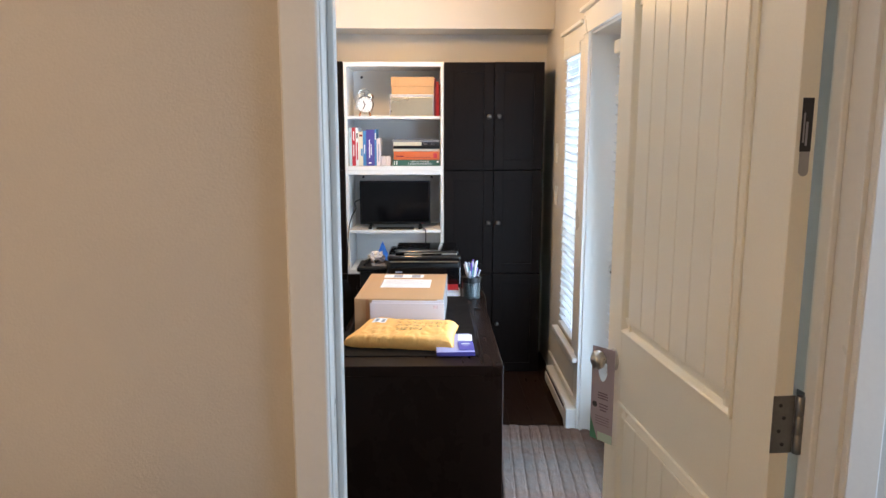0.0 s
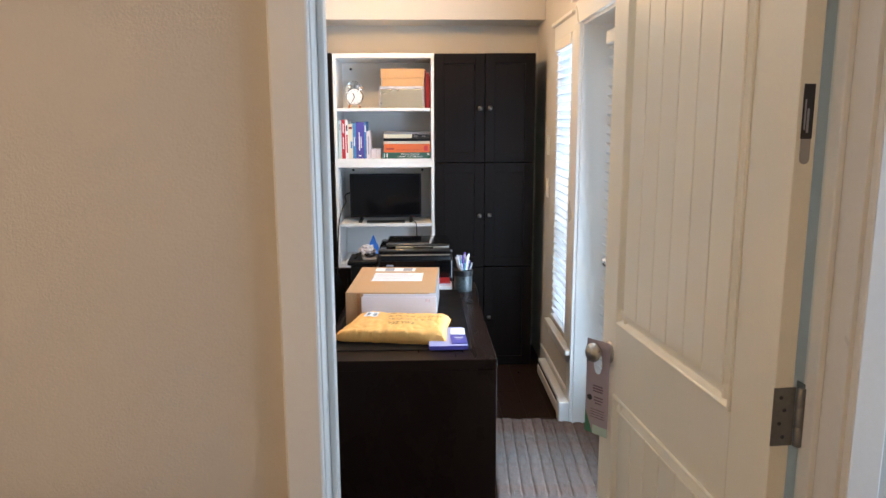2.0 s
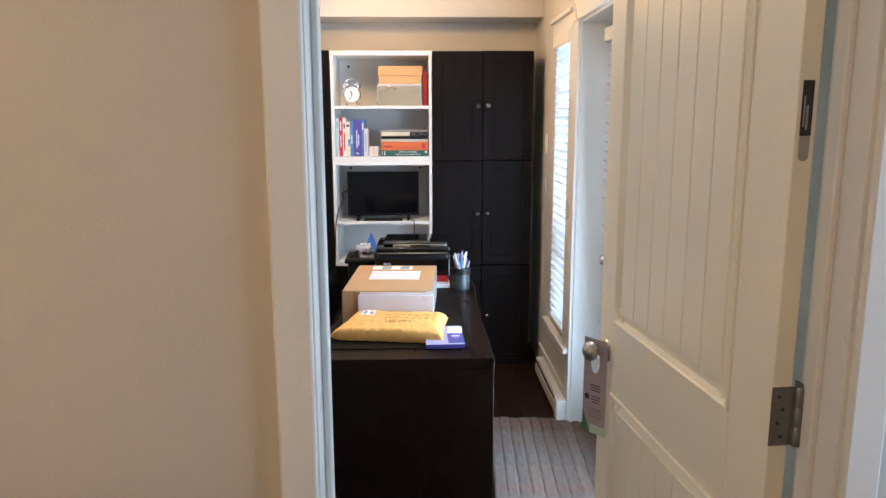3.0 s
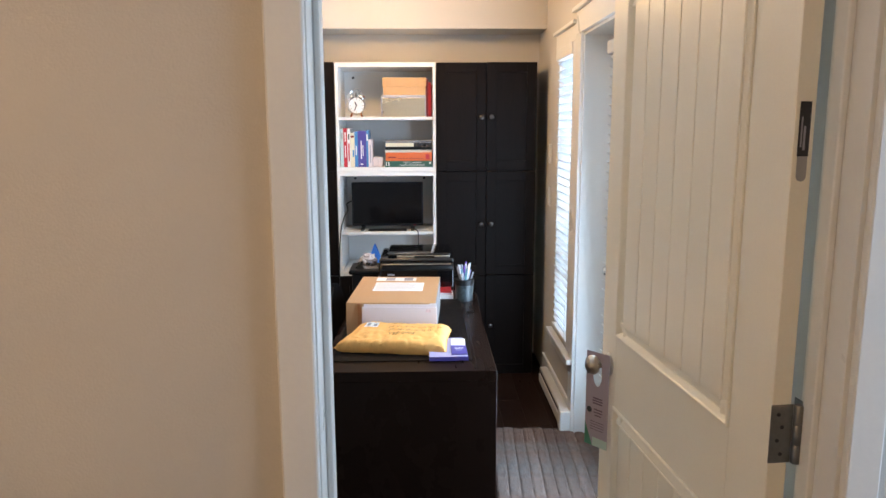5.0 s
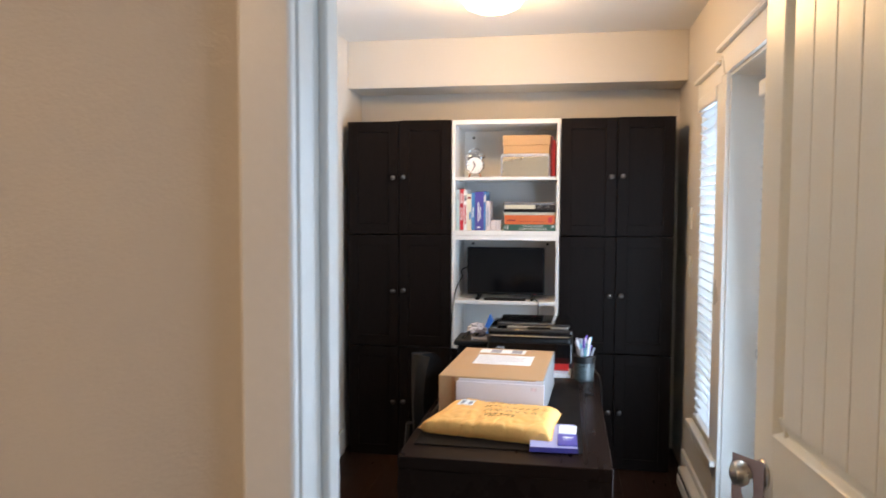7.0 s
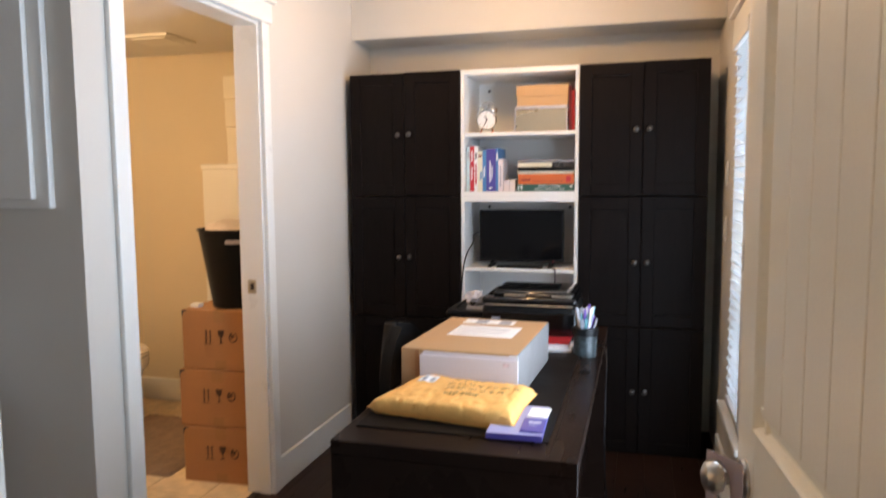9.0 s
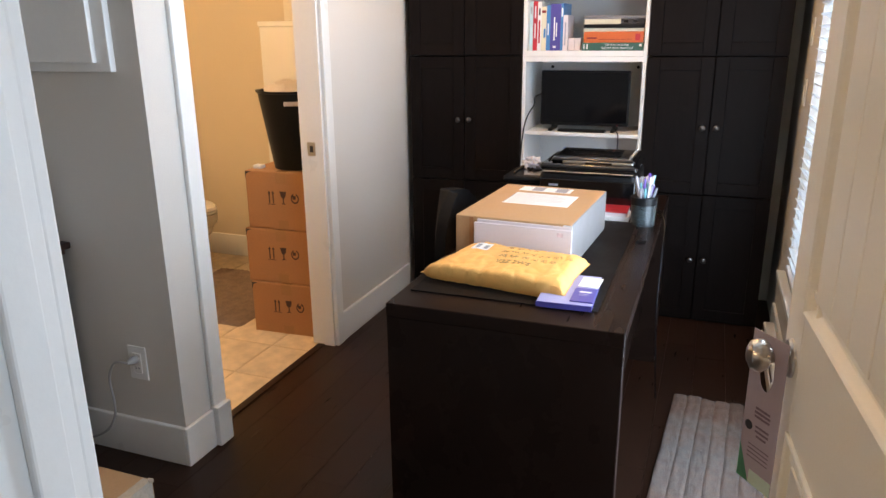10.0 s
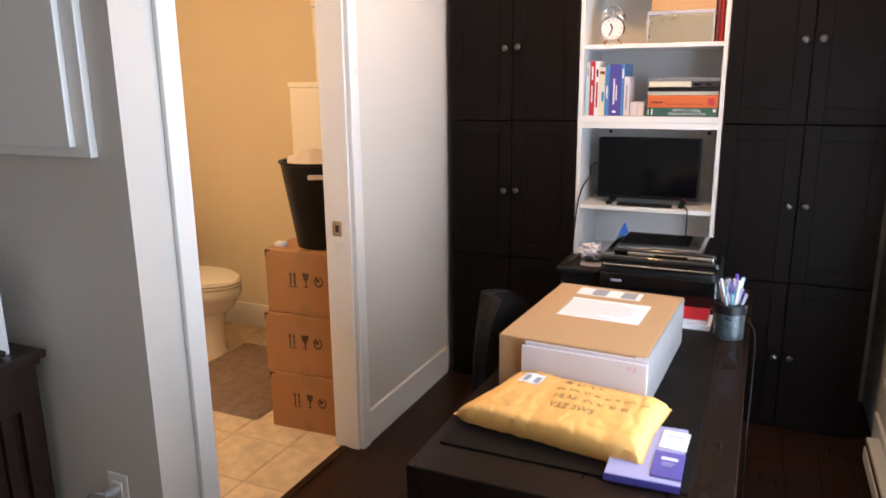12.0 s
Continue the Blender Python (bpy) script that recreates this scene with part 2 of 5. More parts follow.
def lathe(profile, n=32, m=Matrix()):
    """A turned shape from (radius, height) pairs."""
    bm = bmesh.new()
    rings = [[bm.verts.new(m @ Vector((r * math.cos(2 * math.pi * k / n), r * math.sin(2 * math.pi * k / n), z))) for k in range(n)] for r, z in profile]
    for a, b in zip(rings, rings[1:]):
        for k in range(n):
            bm.faces.new((a[k], a[(k + 1) % n], b[(k + 1) % n], b[k]))
    for ring, flip in ((rings[0], True), (rings[-1], False)):
        bm.faces.new(ring[::-1] if flip else ring)
    return bm


def tube(points, r, n=8):
    """A round cord through the points."""
    bm = bmesh.new()
    pts = [Vector(p) for p in points]
    rings = []
    for i, p in enumerate(pts):
        d = (pts[min(i + 1, len(pts) - 1)] - pts[max(i - 1, 0)]).normalized()
        a = d.orthogonal().normalized() if not rings else (rings[-1][1] - d * rings[-1][1].dot(d)).normalized()
        b = d.cross(a)
        rings.append(([bm.verts.new(p + r * (math.cos(2 * math.pi * k / n) * a + math.sin(2 * math.pi * k / n) * b)) for k in range(n)], a))
    for (r0, _), (r1, _) in zip(rings, rings[1:]):
        for k in range(n):
            bm.faces.new((r0[k], r0[(k + 1) % n], r1[(k + 1) % n], r1[k]))
    bm.faces.new(rings[0][0][::-1])
    bm.faces.new(rings[-1][0])
    return bm


def smooth_path(points, steps=8):
    """Catmull-Rom points between a few given ones."""
    p = [Vector(points[0])] + [Vector(q) for q in points] + [Vector(points[-1])]
    out = []
    for i in range(1, len(p) - 2):
        for k in range(steps):
            t = k / steps
            out.append(0.5 * ((2 * p[i]) + (p[i + 1] - p[i - 1]) * t + (2 * p[i - 1] - 5 * p[i] + 4 * p[i + 1] - p[i + 2]) * t * t + (3 * p[i] - p[i - 1] - 3 * p[i + 1] + p[i + 2]) * t ** 3))
    return out + [p[-2]]


def mesh_of(name, bm, material, soft=False):
    me = bpy.data.meshes.new(name)
    bmesh.ops.recalc_face_normals(bm, faces=bm.faces)
    bm.to_mesh(me)
    bm.free()
    me.materials.append(material)
    if soft:
        for p in me.polygons:
            p.use_smooth = True
        me.set_sharp_from_angle(angle=radians(35))
    return me


def part(name, bm, material, parent=None, label="", soft=False, m=None):
    ob = new(name, mesh_of(name, bm, material, soft))
    if parent is not None:
        ob.parent = parent
    if m is not None:
        ob.matrix_basis = m
    if label:
        ob["label"] = label
    return ob


def thing(name, m, label, category, group="", kind=""):
    ob = new(name)
    ob.empty_display_size = 0.05
    ob.matrix_basis = m
    return tagged(ob, label, category, group, kind)


def lone(name, bm, material, label, category, group="", kind="", soft=False, m=None):
    """A thing that is one mesh."""
    return tagged(part(name, bm, material, None, "", soft, m), label, category, group, kind)


def structure(name, bm, material, label, category, soft=False):
    return lone(name, bm, material, label, category, kind="structure", soft=soft)


def text_mesh(words, size, m):
    """Flat lettering as a bmesh, centred, in the plane of m."""
    c = bpy.data.curves.new("text", "FONT")
    c.body, c.size, c.align_x, c.align_y, c.extrude, c.resolution_u = words, size, "CENTER", "CENTER", 0.0002, 3
    o = bpy.data.objects.new("text", c)
    scene.collection.objects.link(o)
    bpy.context.view_layer.update()
    me = bpy.data.meshes.new_from_object(o.evaluated_get(bpy.context.evaluated_depsgraph_get()))
    bm = bmesh.new()
    bm.from_mesh(me)
    bpy.data.objects.remove(o)
    bpy.data.curves.remove(c)
    bpy.data.meshes.remove(me)
    bmesh.ops.transform(bm, matrix=m, verts=bm.verts)
    return bm


# ---- large structure ----
W_X, E_X, N_Y, CEIL_Z = -0.64, 1.275, 4.92, 2.40      # office: west, east, north faces, ceiling
HALL0, HALL1 = 1.283, 1.400                            # the wall between hall and office
D0, D1, DTOP = 0.349, 1.221, 2.03                     # the doorway in it
B0, B1, BTOP = 2.810, 3.64, 2.02                      # bathroom doorway
GREY_Y = 2.620
BATH_N, BATH_W, BATH_C = 4.70, -2.62, 2.12

bm = box(-2.8, -1.95, -0.10, 2.72, HALL0, -0.014)
put_box(bm, -2.8, HALL0, -0.10, 1.56, 5.05, -0.014)
structure("floor", bm, PLANK, "dark espresso laminate plank floor", "floor")

# hall wall with the doorway
bm = box(-2.5, HALL0, -0.014, D0, HALL1, CEIL_Z)
put_box(bm, D1, HALL0, -0.014, 2.70, HALL1, CEIL_Z)
put_box(bm, D0, HALL0, DTOP, D1, HALL1, CEIL_Z)
structure("wall_hall", bm, PAINT, "warm off-white painted drywall wall with a doorway", "wall")
bm = box(-1.7, -1.95, -0.014, -1.6, HALL0, CEIL_Z)
structure("wall_hall_west", bm, PAINT, "warm off-white painted hall wall", "wall")
# unseen wall; its opening is made up to hold the added hall lamp
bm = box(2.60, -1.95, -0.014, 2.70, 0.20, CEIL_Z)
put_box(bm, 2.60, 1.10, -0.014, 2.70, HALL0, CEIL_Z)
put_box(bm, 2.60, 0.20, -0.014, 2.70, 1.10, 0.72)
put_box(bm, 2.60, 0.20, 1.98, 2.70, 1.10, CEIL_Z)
structure("wall_hall_east", bm, PAINT, "warm off-white painted hall wall, unseen, open where the added lamp stands", "wall")
bm = box(-1.6, -1.95, -0.014, 2.60, -1.85, CEIL_Z)
structure("wall_hall_south", bm, PAINT, "warm off-white painted hall wall", "wall")

# east wall: patio door opening and narrow window
P0, P1, PTOP = 2.12, 3.60, 1.975
V0, V1, VBOT, VTOP = 3.765, 4.20, 0.40, 1.955
OUT_X = 1.53
bm = box(E_X, HALL1, -0.014, OUT_X, P0, CEIL_Z)
put_box(bm, E_X, P0, PTOP, OUT_X, P1, CEIL_Z)
put_box(bm, E_X, P1, -0.014, OUT_X, V0, CEIL_Z)
put_box(bm, E_X, V0, -0.014, OUT_X, V1, VBOT)
put_box(bm, E_X, V0, VTOP, OUT_X, V1, CEIL_Z)
put_box(bm, E_X, V1, -0.014, OUT_X, 5.02, CEIL_Z)
structure("wall_east", bm, PAINT, "warm off-white outer wall with window and patio door", "wall")
bm = box(W_X, N_Y, -0.014, E_X, 5.02, CEIL_Z)
structure("wall_north", bm, PAINT, "warm off-white wall behind the tall cabinets", "wall")
bm = box(W_X, 4.64, 2.126, E_X, N_Y, CEIL_Z, 0.004)
structure("soffit", bm, PAINT, "boxed drywall soffit above the cabinets", "soffit")
# wall to the bathroom, and the wall beside it
bm = box(W_X - 0.105, GREY_Y, -0.014, W_X, B0, CEIL_Z)
put_box(bm, W_X - 0.105, B1, -0.014, W_X, N_Y, CEIL_Z)
put_box(bm, W_X - 0.105, B0, BTOP, W_X, B1, CEIL_Z)
structure("wall_west", bm, PAINT, "off-white painted wall with the bathroom doorway", "wall")
bm = box(-2.5, GREY_Y, -0.014, W_X - 0.105, GREY_Y + 0.115, CEIL_Z)
structure("wall_alcove", bm, PAINT, "off-white painted wall in shade beside the bathroom", "wall")
bm = box(-2.6, HALL1, -0.014, -2.5, GREY_Y + 0.115, CEIL_Z)
structure("wall_far_west", bm, PAINT, "plain painted end wall", "wall")
# bathroom shell
bm = box(BATH_W, BATH_N, -0.014, W_X - 0.105, BATH_N + 0.1, CEIL_Z)
structure("wall_bath_north", bm, BATHP, "cream painted bathroom wall", "wall")
bm = box(BATH_W - 0.1, GREY_Y + 0.115, -0.014, BATH_W, BATH_N + 0.1, CEIL_Z)
structure("wall_bath_west", bm, BATHP, "cream painted bathroom wall", "wall")
bm = box(-2.5, GREY_Y + 0.115, -0.014, W_X - 0.105, GREY_Y + 0.121, BATH_C)
structure("wall_bath_south", bm, BATHP, "cream painted bathroom wall", "wall")
for y0, y1 in ((GREY_Y + 0.121, B0), (B1, BATH_N)):
    structure("wall_bath_east", box(W_X - 0.111, y0, -0.014, W_X - 0.105, y1, BATH_C), BATHP, "cream painted bathroom wall", "wall")
structure("ceiling_bathroom", box(BATH_W, GREY_Y + 0.115, BATH_C, W_X - 0.105, BATH_N, CEIL_Z), CEIL, "cream bathroom ceiling", "ceiling")
bm = box(-2.8, -1.95, CEIL_Z, 2.72, HALL1, CEIL_Z + 0.1)
put_box(bm, -2.8, HALL1, CEIL_Z, 2.0, 5.05, CEIL_Z + 0.1)
structure("ceiling", bm, CEIL, "white painted ceiling", "ceiling")
structure("ground", box(1.5, -60, -0.35, 90, 70, -0.25), OUTSIDE, "pale ground outside the patio door", "ground")


def trim(name, bm, label, category="trim", material=None):
    return structure(name, bm, material or TRIM, label, category)


def trim_set(name, label, category, pieces):
    """A run of trim: each board its own part."""
    t = thing(name, pose(0, 0, 0), label, category, kind="structure")
    for what, a, bev in pieces:
        part(what, box(*a, bev), TRIM, t)
    return t


# hall doorway: jambs, stops, casings on both faces
JT = DTOP - 0.012
trim_set("door_jamb_hall", "white painted door jamb with stop", "door jamb", (
    ("side_jamb", (D0, HALL0, 0, D0 + 0.012, HALL1, JT), 0.0015),
    ("door_stop", (D0 + 0.012, 1.341, 0, D0 + 0.023, 1.378, JT), 0.003),
    ("head_jamb", (D0, HALL0, JT, D1, HALL1, DTOP), 0.0015),
    ("side_jamb", (D1 - 0.012, HALL0, 0, D1, HALL1, JT), 0.0015),
    ("door_stop", (D1 - 0.0245, 1.341, 0, D1 - 0.012, 1.377, JT), 0.003)))
for name, y0, y1 in (("casing_hall", HALL0 - 0.018, HALL0), ("casing_office", HALL1, HALL1 + 0.018)):
    trim_set(name, "white painted flat door casing", "door casing", (
        ("side_casing", (D0 - 0.049, y0, 0, D0 + 0.010, y1, DTOP - 0.006), 0.004),
        ("side_casing", (D1 - 0.005, y0, 0, D1 + 0.054, y1, DTOP - 0.006), 0.004),
        ("head_casing", (D0 - 0.058, y0, DTOP - 0.006, D1 + 0.063, y1, DTOP + 0.09), 0.004)))
# bathroom doorway
JX = W_X - 0.111
trim_set("door_jamb_bathroom", "white painted bathroom door jamb", "door jamb", (
    ("side_jamb", (JX, B0, 0, W_X, B0 + 0.014, BTOP - 0.014), 0.0015),
    ("side_jamb", (JX, B1 - 0.014, 0, W_X, B1, BTOP - 0.014), 0.0015),
    ("head_jamb", (JX, B0, BTOP - 0.014, W_X, B1, BTOP), 0.0015)))
trim_set("casing_bathroom", "white craftsman style door casing with cap", "door casing", (
    ("side_casing", (W_X, B0 - 0.060, 0.15, W_X + 0.017, B0 + 0.006, BTOP), 0.004),
    ("plinth_block", (W_X, B0 - 0.064, 0, W_X + 0.034, B0 + 0.007, 0.15), 0.004),
    ("side_casing", (W_X, B1 - 0.004, 0, W_X + 0.020, B1 + 0.055, BTOP), 0.004),
    ("head_casing", (W_X, B0 - 0.072, BTOP, W_X + 0.026, B1 + 0.075, BTOP + 0.085), 0.004),
    ("cap", (W_X, B0 - 0.088, BTOP + 0.085, W_X + 0.04, B1 + 0.095, BTOP + 0.103), 0.004)))


def baseboard(name, x0, y0, x1, y1):
    return structure(name, box(x0, y0, 0, x1, y1, 0.142, 0.004), TRIM, "white painted flat baseboard", "baseboard")


baseboard("baseboard_west", W_X, B1 + 0.055, W_X + 0.015, 4.5)
baseboard("baseboard_corner", W_X, GREY_Y - 0.015, W_X + 0.015, B0 - 0.064)
baseboard("baseboard_alcove", -2.5, GREY_Y - 0.015, W_X, GREY_Y)
baseboard("baseboard_east", E_X - 0.014, P1 + 0.09, E_X, N_Y - 0.42)
baseboard("baseboard_bath", BATH_W, BATH_N - 0.014, JX, BATH_N)

# patio recess and window trim
trim_set("casing_patio", "white painted patio door casing with cap", "door casing", (
    ("side_casing", (E_X - 0.016, P1, 0, E_X, P1 + 0.09, PTOP), 0.003),
    ("side_casing", (E_X - 0.016, P0 - 0.09, 0, E_X, P0, PTOP), 0.003),
    ("head_casing", (E_X - 0.018, P0 - 0.10, PTOP, E_X, P1 + 0.10, PTOP + 0.105), 0.003),
    ("cap", (E_X - 0.036, P0 - 0.12, PTOP + 0.105, E_X, P1 + 0.125, PTOP + 0.125), 0.003)))
trim_set("jamb_patio", "white painted patio door jamb", "door jamb", (
    ("side_jamb", (E_X, P1 - 0.012, 0, OUT_X, P1, PTOP), 0.001),
    ("side_jamb", (E_X, P0, 0, OUT_X, P0 + 0.012, PTOP), 0.001),
    ("head_jamb", (E_X, P0 + 0.012, PTOP - 0.012, OUT_X, P1 - 0.012, PTOP), 0.001)))
trim_set("casing_window", "white painted window casing with cap", "window casing", (
    ("side_casing", (E_X - 0.016, P1 + 0.09, VBOT, E_X, V0 + 0.002, VTOP), 0.003),
    ("head_casing", (E_X - 0.016, P1 + 0.095, VTOP, E_X, V1 + 0.03, VTOP + 0.075), 0.003),
    ("cap", (E_X - 0.034, P1 + 0.105, VTOP + 0.075, E_X, V1 + 0.045, VTOP + 0.093), 0.003)))


# ---- window and patio door with blinds ----
def blind(name, y0, y1, z0, z1, x, label, tilt=38.0):
    b = thing(name, pose(x, (y0 + y1) / 2, z1), label, "window blind")
    w = y1 - y0
    part("headrail", box(-0.035, -w / 2, -0.06, 0.025, w / 2, 0.0, 0.006), TRIM, b)
    count = int((z1 - 0.07 - z0) / 0.043)
    bm = bmesh.new()
    for i in range(3):
        put_box(bm, -0.025 + i * 0.0167, -w / 2, -0.0015 + 0.002 * (i == 1), -0.0083 + i * 0.0167, w / 2, 0.0015 + 0.002 * (i == 1))
    me = mesh_of("slat", bm, SLAT)
    for i in range(count):
        s = new("slat", me)
        s.parent = b
        s.matrix_basis = pose(0, 0, -0.085 - i * 0.043, 0, tilt + random.uniform(-2, 2), 0)
    part("bottom_rail", box(-0.025, -w / 2, z0 - z1, 0.025, w / 2, z0 - z1 + 0.016, 0.003), TRIM, b)
    for k in (-0.32, 0.32):
        part("ladder_cord", tube([(-0.02, k * w, -0.05), (-0.022, k * w, z0 - z1 + 0.01)], 0.0012, 5), PAPER, b)
    return b


win = thing("window_1", pose(0, 0, 0), "narrow white framed window with lowered blind", "window", kind="structure")
part("window_frame", (lambda b: (put_box(b, 1.400, V0, VBOT, 1.440, V0 + 0.04, VTOP), put_box(b, 1.400, V1 - 0.04, VBOT, 1.440, V1, VTOP), put_box(b, 1.400, V0 + 0.04, VBOT, 1.440, V1 - 0.04, VBOT + 0.04), put_box(b, 1.400, V0 + 0.04, VTOP - 0.04, 1.440, V1 - 0.04, VTOP), put_box(b, 1.400, V0 + 0.04, 0.82, 1.440, V1 - 0.04, 0.86))[0])(bmesh.new()), TRIM, win)
for z0, z1 in ((VBOT + 0.04, 0.82), (0.86, VTOP - 0.04)):
    g = part("pane", box(1.417, V0 + 0.04, z0, 1.423, V1 - 0.04, z1), GLASS, win)
    g.visible_shadow = False
part("window_sill", box(E_X - 0.040, P1 + 0.02, 0.358, 1.272, V1 + 0.05, 0.384, 0.005), TRIM, win)
part("inner_sill", box(1.276, V0 + 0.002, 0.372, 1.400, V1 - 0.002, VBOT + 0.003), TRIM, win)
part("apron", box(E_X - 0.016, P1 + 0.06, 0.30, E_X, V1 + 0.03, 0.358, 0.003), TRIM, win)
blind("window_blind", V0 + 0.006, V1 - 0.006, VBOT + 0.01, VTOP, 1.287, "white slatted blind lowered over the window", 26)

patio = thing("door_2", pose(0, 0, 0), "white patio door with a large glass pane", "door", kind="structure")
bm = box(1.465, P1 - 0.132, 0.01, 1.505, P1 - 0.014, PTOP - 0.014, 0.003)
put_box(bm, 1.465, P0 + 0.014, 0.01, 1.505, P0 + 0.132, PTOP - 0.014, 0.003)
put_box(bm, 1.465, P0 + 0.132, 0.01, 1.505, P1 - 0.132, 0.22, 0.003)
put_box(bm, 1.465, P0 + 0.132, PTOP - 0.14, 1.505, P1 - 0.132, PTOP - 0.014, 0.003)
part("door_frame", bm, TRIM, patio)
g = part("pane", box(1.482, P0 + 0.132, 0.22, 1.488, P1 - 0.132, PTOP - 0.14), GLASS, patio)
g.visible_shadow = False
hm = pose(1.465, P1 - 0.07, 0.86, 0, -90, 0)
part("door_handle", lathe([(0.028, 0), (0.028, 0.008), (0.012, 0.012), (0.011, 0.050), (0.026, 0.058), (0.028, 0.070), (0.018, 0.082), (0.001, 0.084)], 24, hm), CHROME, patio, "chrome door knob", soft=True)
part("deadbolt", lathe([(0.026, 0), (0.026, 0.012), (0.018, 0.02), (0.001, 0.022)], 24, pose(1.465, P1 - 0.07, 0.98, 0, -90, 0)), CHROME, patio, "chrome deadbolt", soft=True)
blind("patio_blind", P0 + 0.12, P1 - 0.10, 0.12, 1.925, 1.392, "white slatted blind hung on the patio door", 42)

# ---- the panelled door ----
DW, DT = 0.875, 0.036
door = thing("door_1", pose(1.1445, 1.380, 0, 0, 0, 95.3), "cream painted two-panel beadboard door standing open", "door", kind="structure")
U0, U1 = 0.139, 0.765
Z1, Z2, ZT = 0.745, 0.955, 1.90
for name, a in (("stile", (0, 0.012, U0, 2.02)), ("stile", (U1, 0.012, DW, 2.02)), ("rail", (U0, 0.012, U1, 0.22)), ("rail", (U0, Z1, U1, Z2)), ("rail", (U0, ZT, U1, 2.02))):
    part(name, box(a[0], -DT, a[1], a[2], 0, a[3], 0.0012, 1), DOORP, door)
part("panel_core", box(U0, -DT + 0.010, 0.22, U1, -0.0125, ZT), DOORP, door)


def bead_panel(z0, z1):
    """Bead down to a sunk line, a ramp back up, then a raised field of boards with grooves between them."""
    b = 0.046
    prof = ((0.0, 0.0035), (0.05, 0.0058), (0.13, 0.0058), (0.20, 0.0020), (0.32, -0.0115), (0.38, -0.0125), (0.80, -0.0048), (1.0, -0.0045), (1.0, -0.015), (0.0, -0.015))
    runs = [(lambda k, y: (U0 + k * b, y, z0), (0, 0, z1 - z0)), (lambda k, y: (U1 - k * b, y, z0), (0, 0, z1 - z0)),
            (lambda k, y: (U0, y, z0 + k * b), (U1 - U0, 0, 0)), (lambda k, y: (U0, y, z1 - k * b), (U1 - U0, 0, 0))]
    for place, along in runs:
        bm = bmesh.new()
        f = bm.faces.new([bm.verts.new(place(k, y)) for k, y in prof])
        r = bmesh.ops.extrude_face_region(bm, geom=[f])
        bmesh.ops.translate(bm, vec=along, verts=[v for v in r["geom"] if isinstance(v, bmesh.types.BMVert)])
        part("moulding", bm, DOORP, door)
    n = 6
    c = b * 0.86
    w = (U1 - U0 - 2 * c) / n
    me = mesh_of("bead_board", box(0.0016, -0.014, z0 + c, w - 0.0016, -0.0008, z1 - c, 0.0022, 2), DOORP)
    for i in range(n):
        o = new("bead_board", me)
        o.parent = door
        o.matrix_basis = pose(U0 + c + i * w, 0, 0)


bead_panel(0.22, Z1)
bead_panel(Z2, ZT)
KU, KZ = DW - 0.062, 0.857
knob = part("door_knob", lathe([(0.0125, 0.006), (0.0115, 0.030), (0.014, 0.034), (0.024, 0.038), (0.0285, 0.047), (0.0285, 0.056), (0.024, 0.065), (0.012, 0.071), (0.001, 0.072)], 32, pose(KU, 0, KZ, -90, 0, 0)), STEEL, door, "brushed nickel door knob", soft=True)
part("rose", lathe([(0.033, 0), (0.033, 0.004), (0.030, 0.008), (0.013, 0.010)], 32, pose(KU, 0, KZ, -90, 0, 0)), STEEL, knob, soft=True)
part("latch_plate", box(DW, -DT + 0.006, KZ - 0.03, DW + 0.0015, -0.006, KZ + 0.03), STEEL, door, "nickel latch plate")


def butt_hinge(z):
    """Leaf on the door's edge with four screws, knuckles, and the leaf on the jamb."""
    h = part("hinge", box(-0.0022, -0.040, z - 0.055, -0.0004, 0.002, z + 0.055, 0.0008, 1), HINGE, door, "aged steel butt hinge")
    for i in range(3):
        za = z - 0.055 + i * 0.0368
        part("knuckle", lathe([(0.0075, za), (0.0085, za + 0.001), (0.0085, za + 0.0350), (0.0075, za + 0.0365)], 18, pose(-0.006, -0.0475, 0)), HINGE, h, soft=True)
    part("hinge_leaf", box(-0.004, -0.0640, z - 0.055, 0.030, -0.0615, z + 0.055, 0.0006, 1), HINGE, h)
    for k, (dy, dz) in enumerate(((-0.012, 0.037), (-0.020, 0.013), (-0.012, -0.012), (-0.020, -0.038))):
        part("screw", put_cyl(bmesh.new(), pose(-0.0026, dy, z + dz, 0, 90, 0), 0.0036, 0.0036, 0.0012, 12), INK, h)


for z in (0.19, 1.003, 1.86):
    butt_hinge(z)
# torn label on the door's edge
lab = part("edge_label", box(-0.0008, -0.028, 1.495, -0.0002, -0.008, 1.585), INK, door, "torn black sticker on the door edge")
part("label_print", box(-0.0012, -0.0205, 1.505, -0.0008, -0.0165, 1.545), GREYINK, lab)
part("label_print", box(-0.0012, -0.0145, 1.510, -0.0008, -0.0115, 1.560), GREYINK, lab)
part("label_tail", (lambda b: (put_box(b, -0.0008, -0.027, 1.462, -0.0002, -0.009, 1.495), put_cyl(b, pose(-0.0005, -0.018, 1.462, 0, 90, 0), 0.009, 0.009, 0.0006, 18))[0])(bmesh.new()), CORD, lab, "grey clear label tail")
# hanger tag on the knob
tag = thing("door_hanger", door.matrix_basis @ pose(KU, 0.034, KZ, 0, 0, 33), "mauve cardboard hanger tag hooked over the door knob", "door hanger")


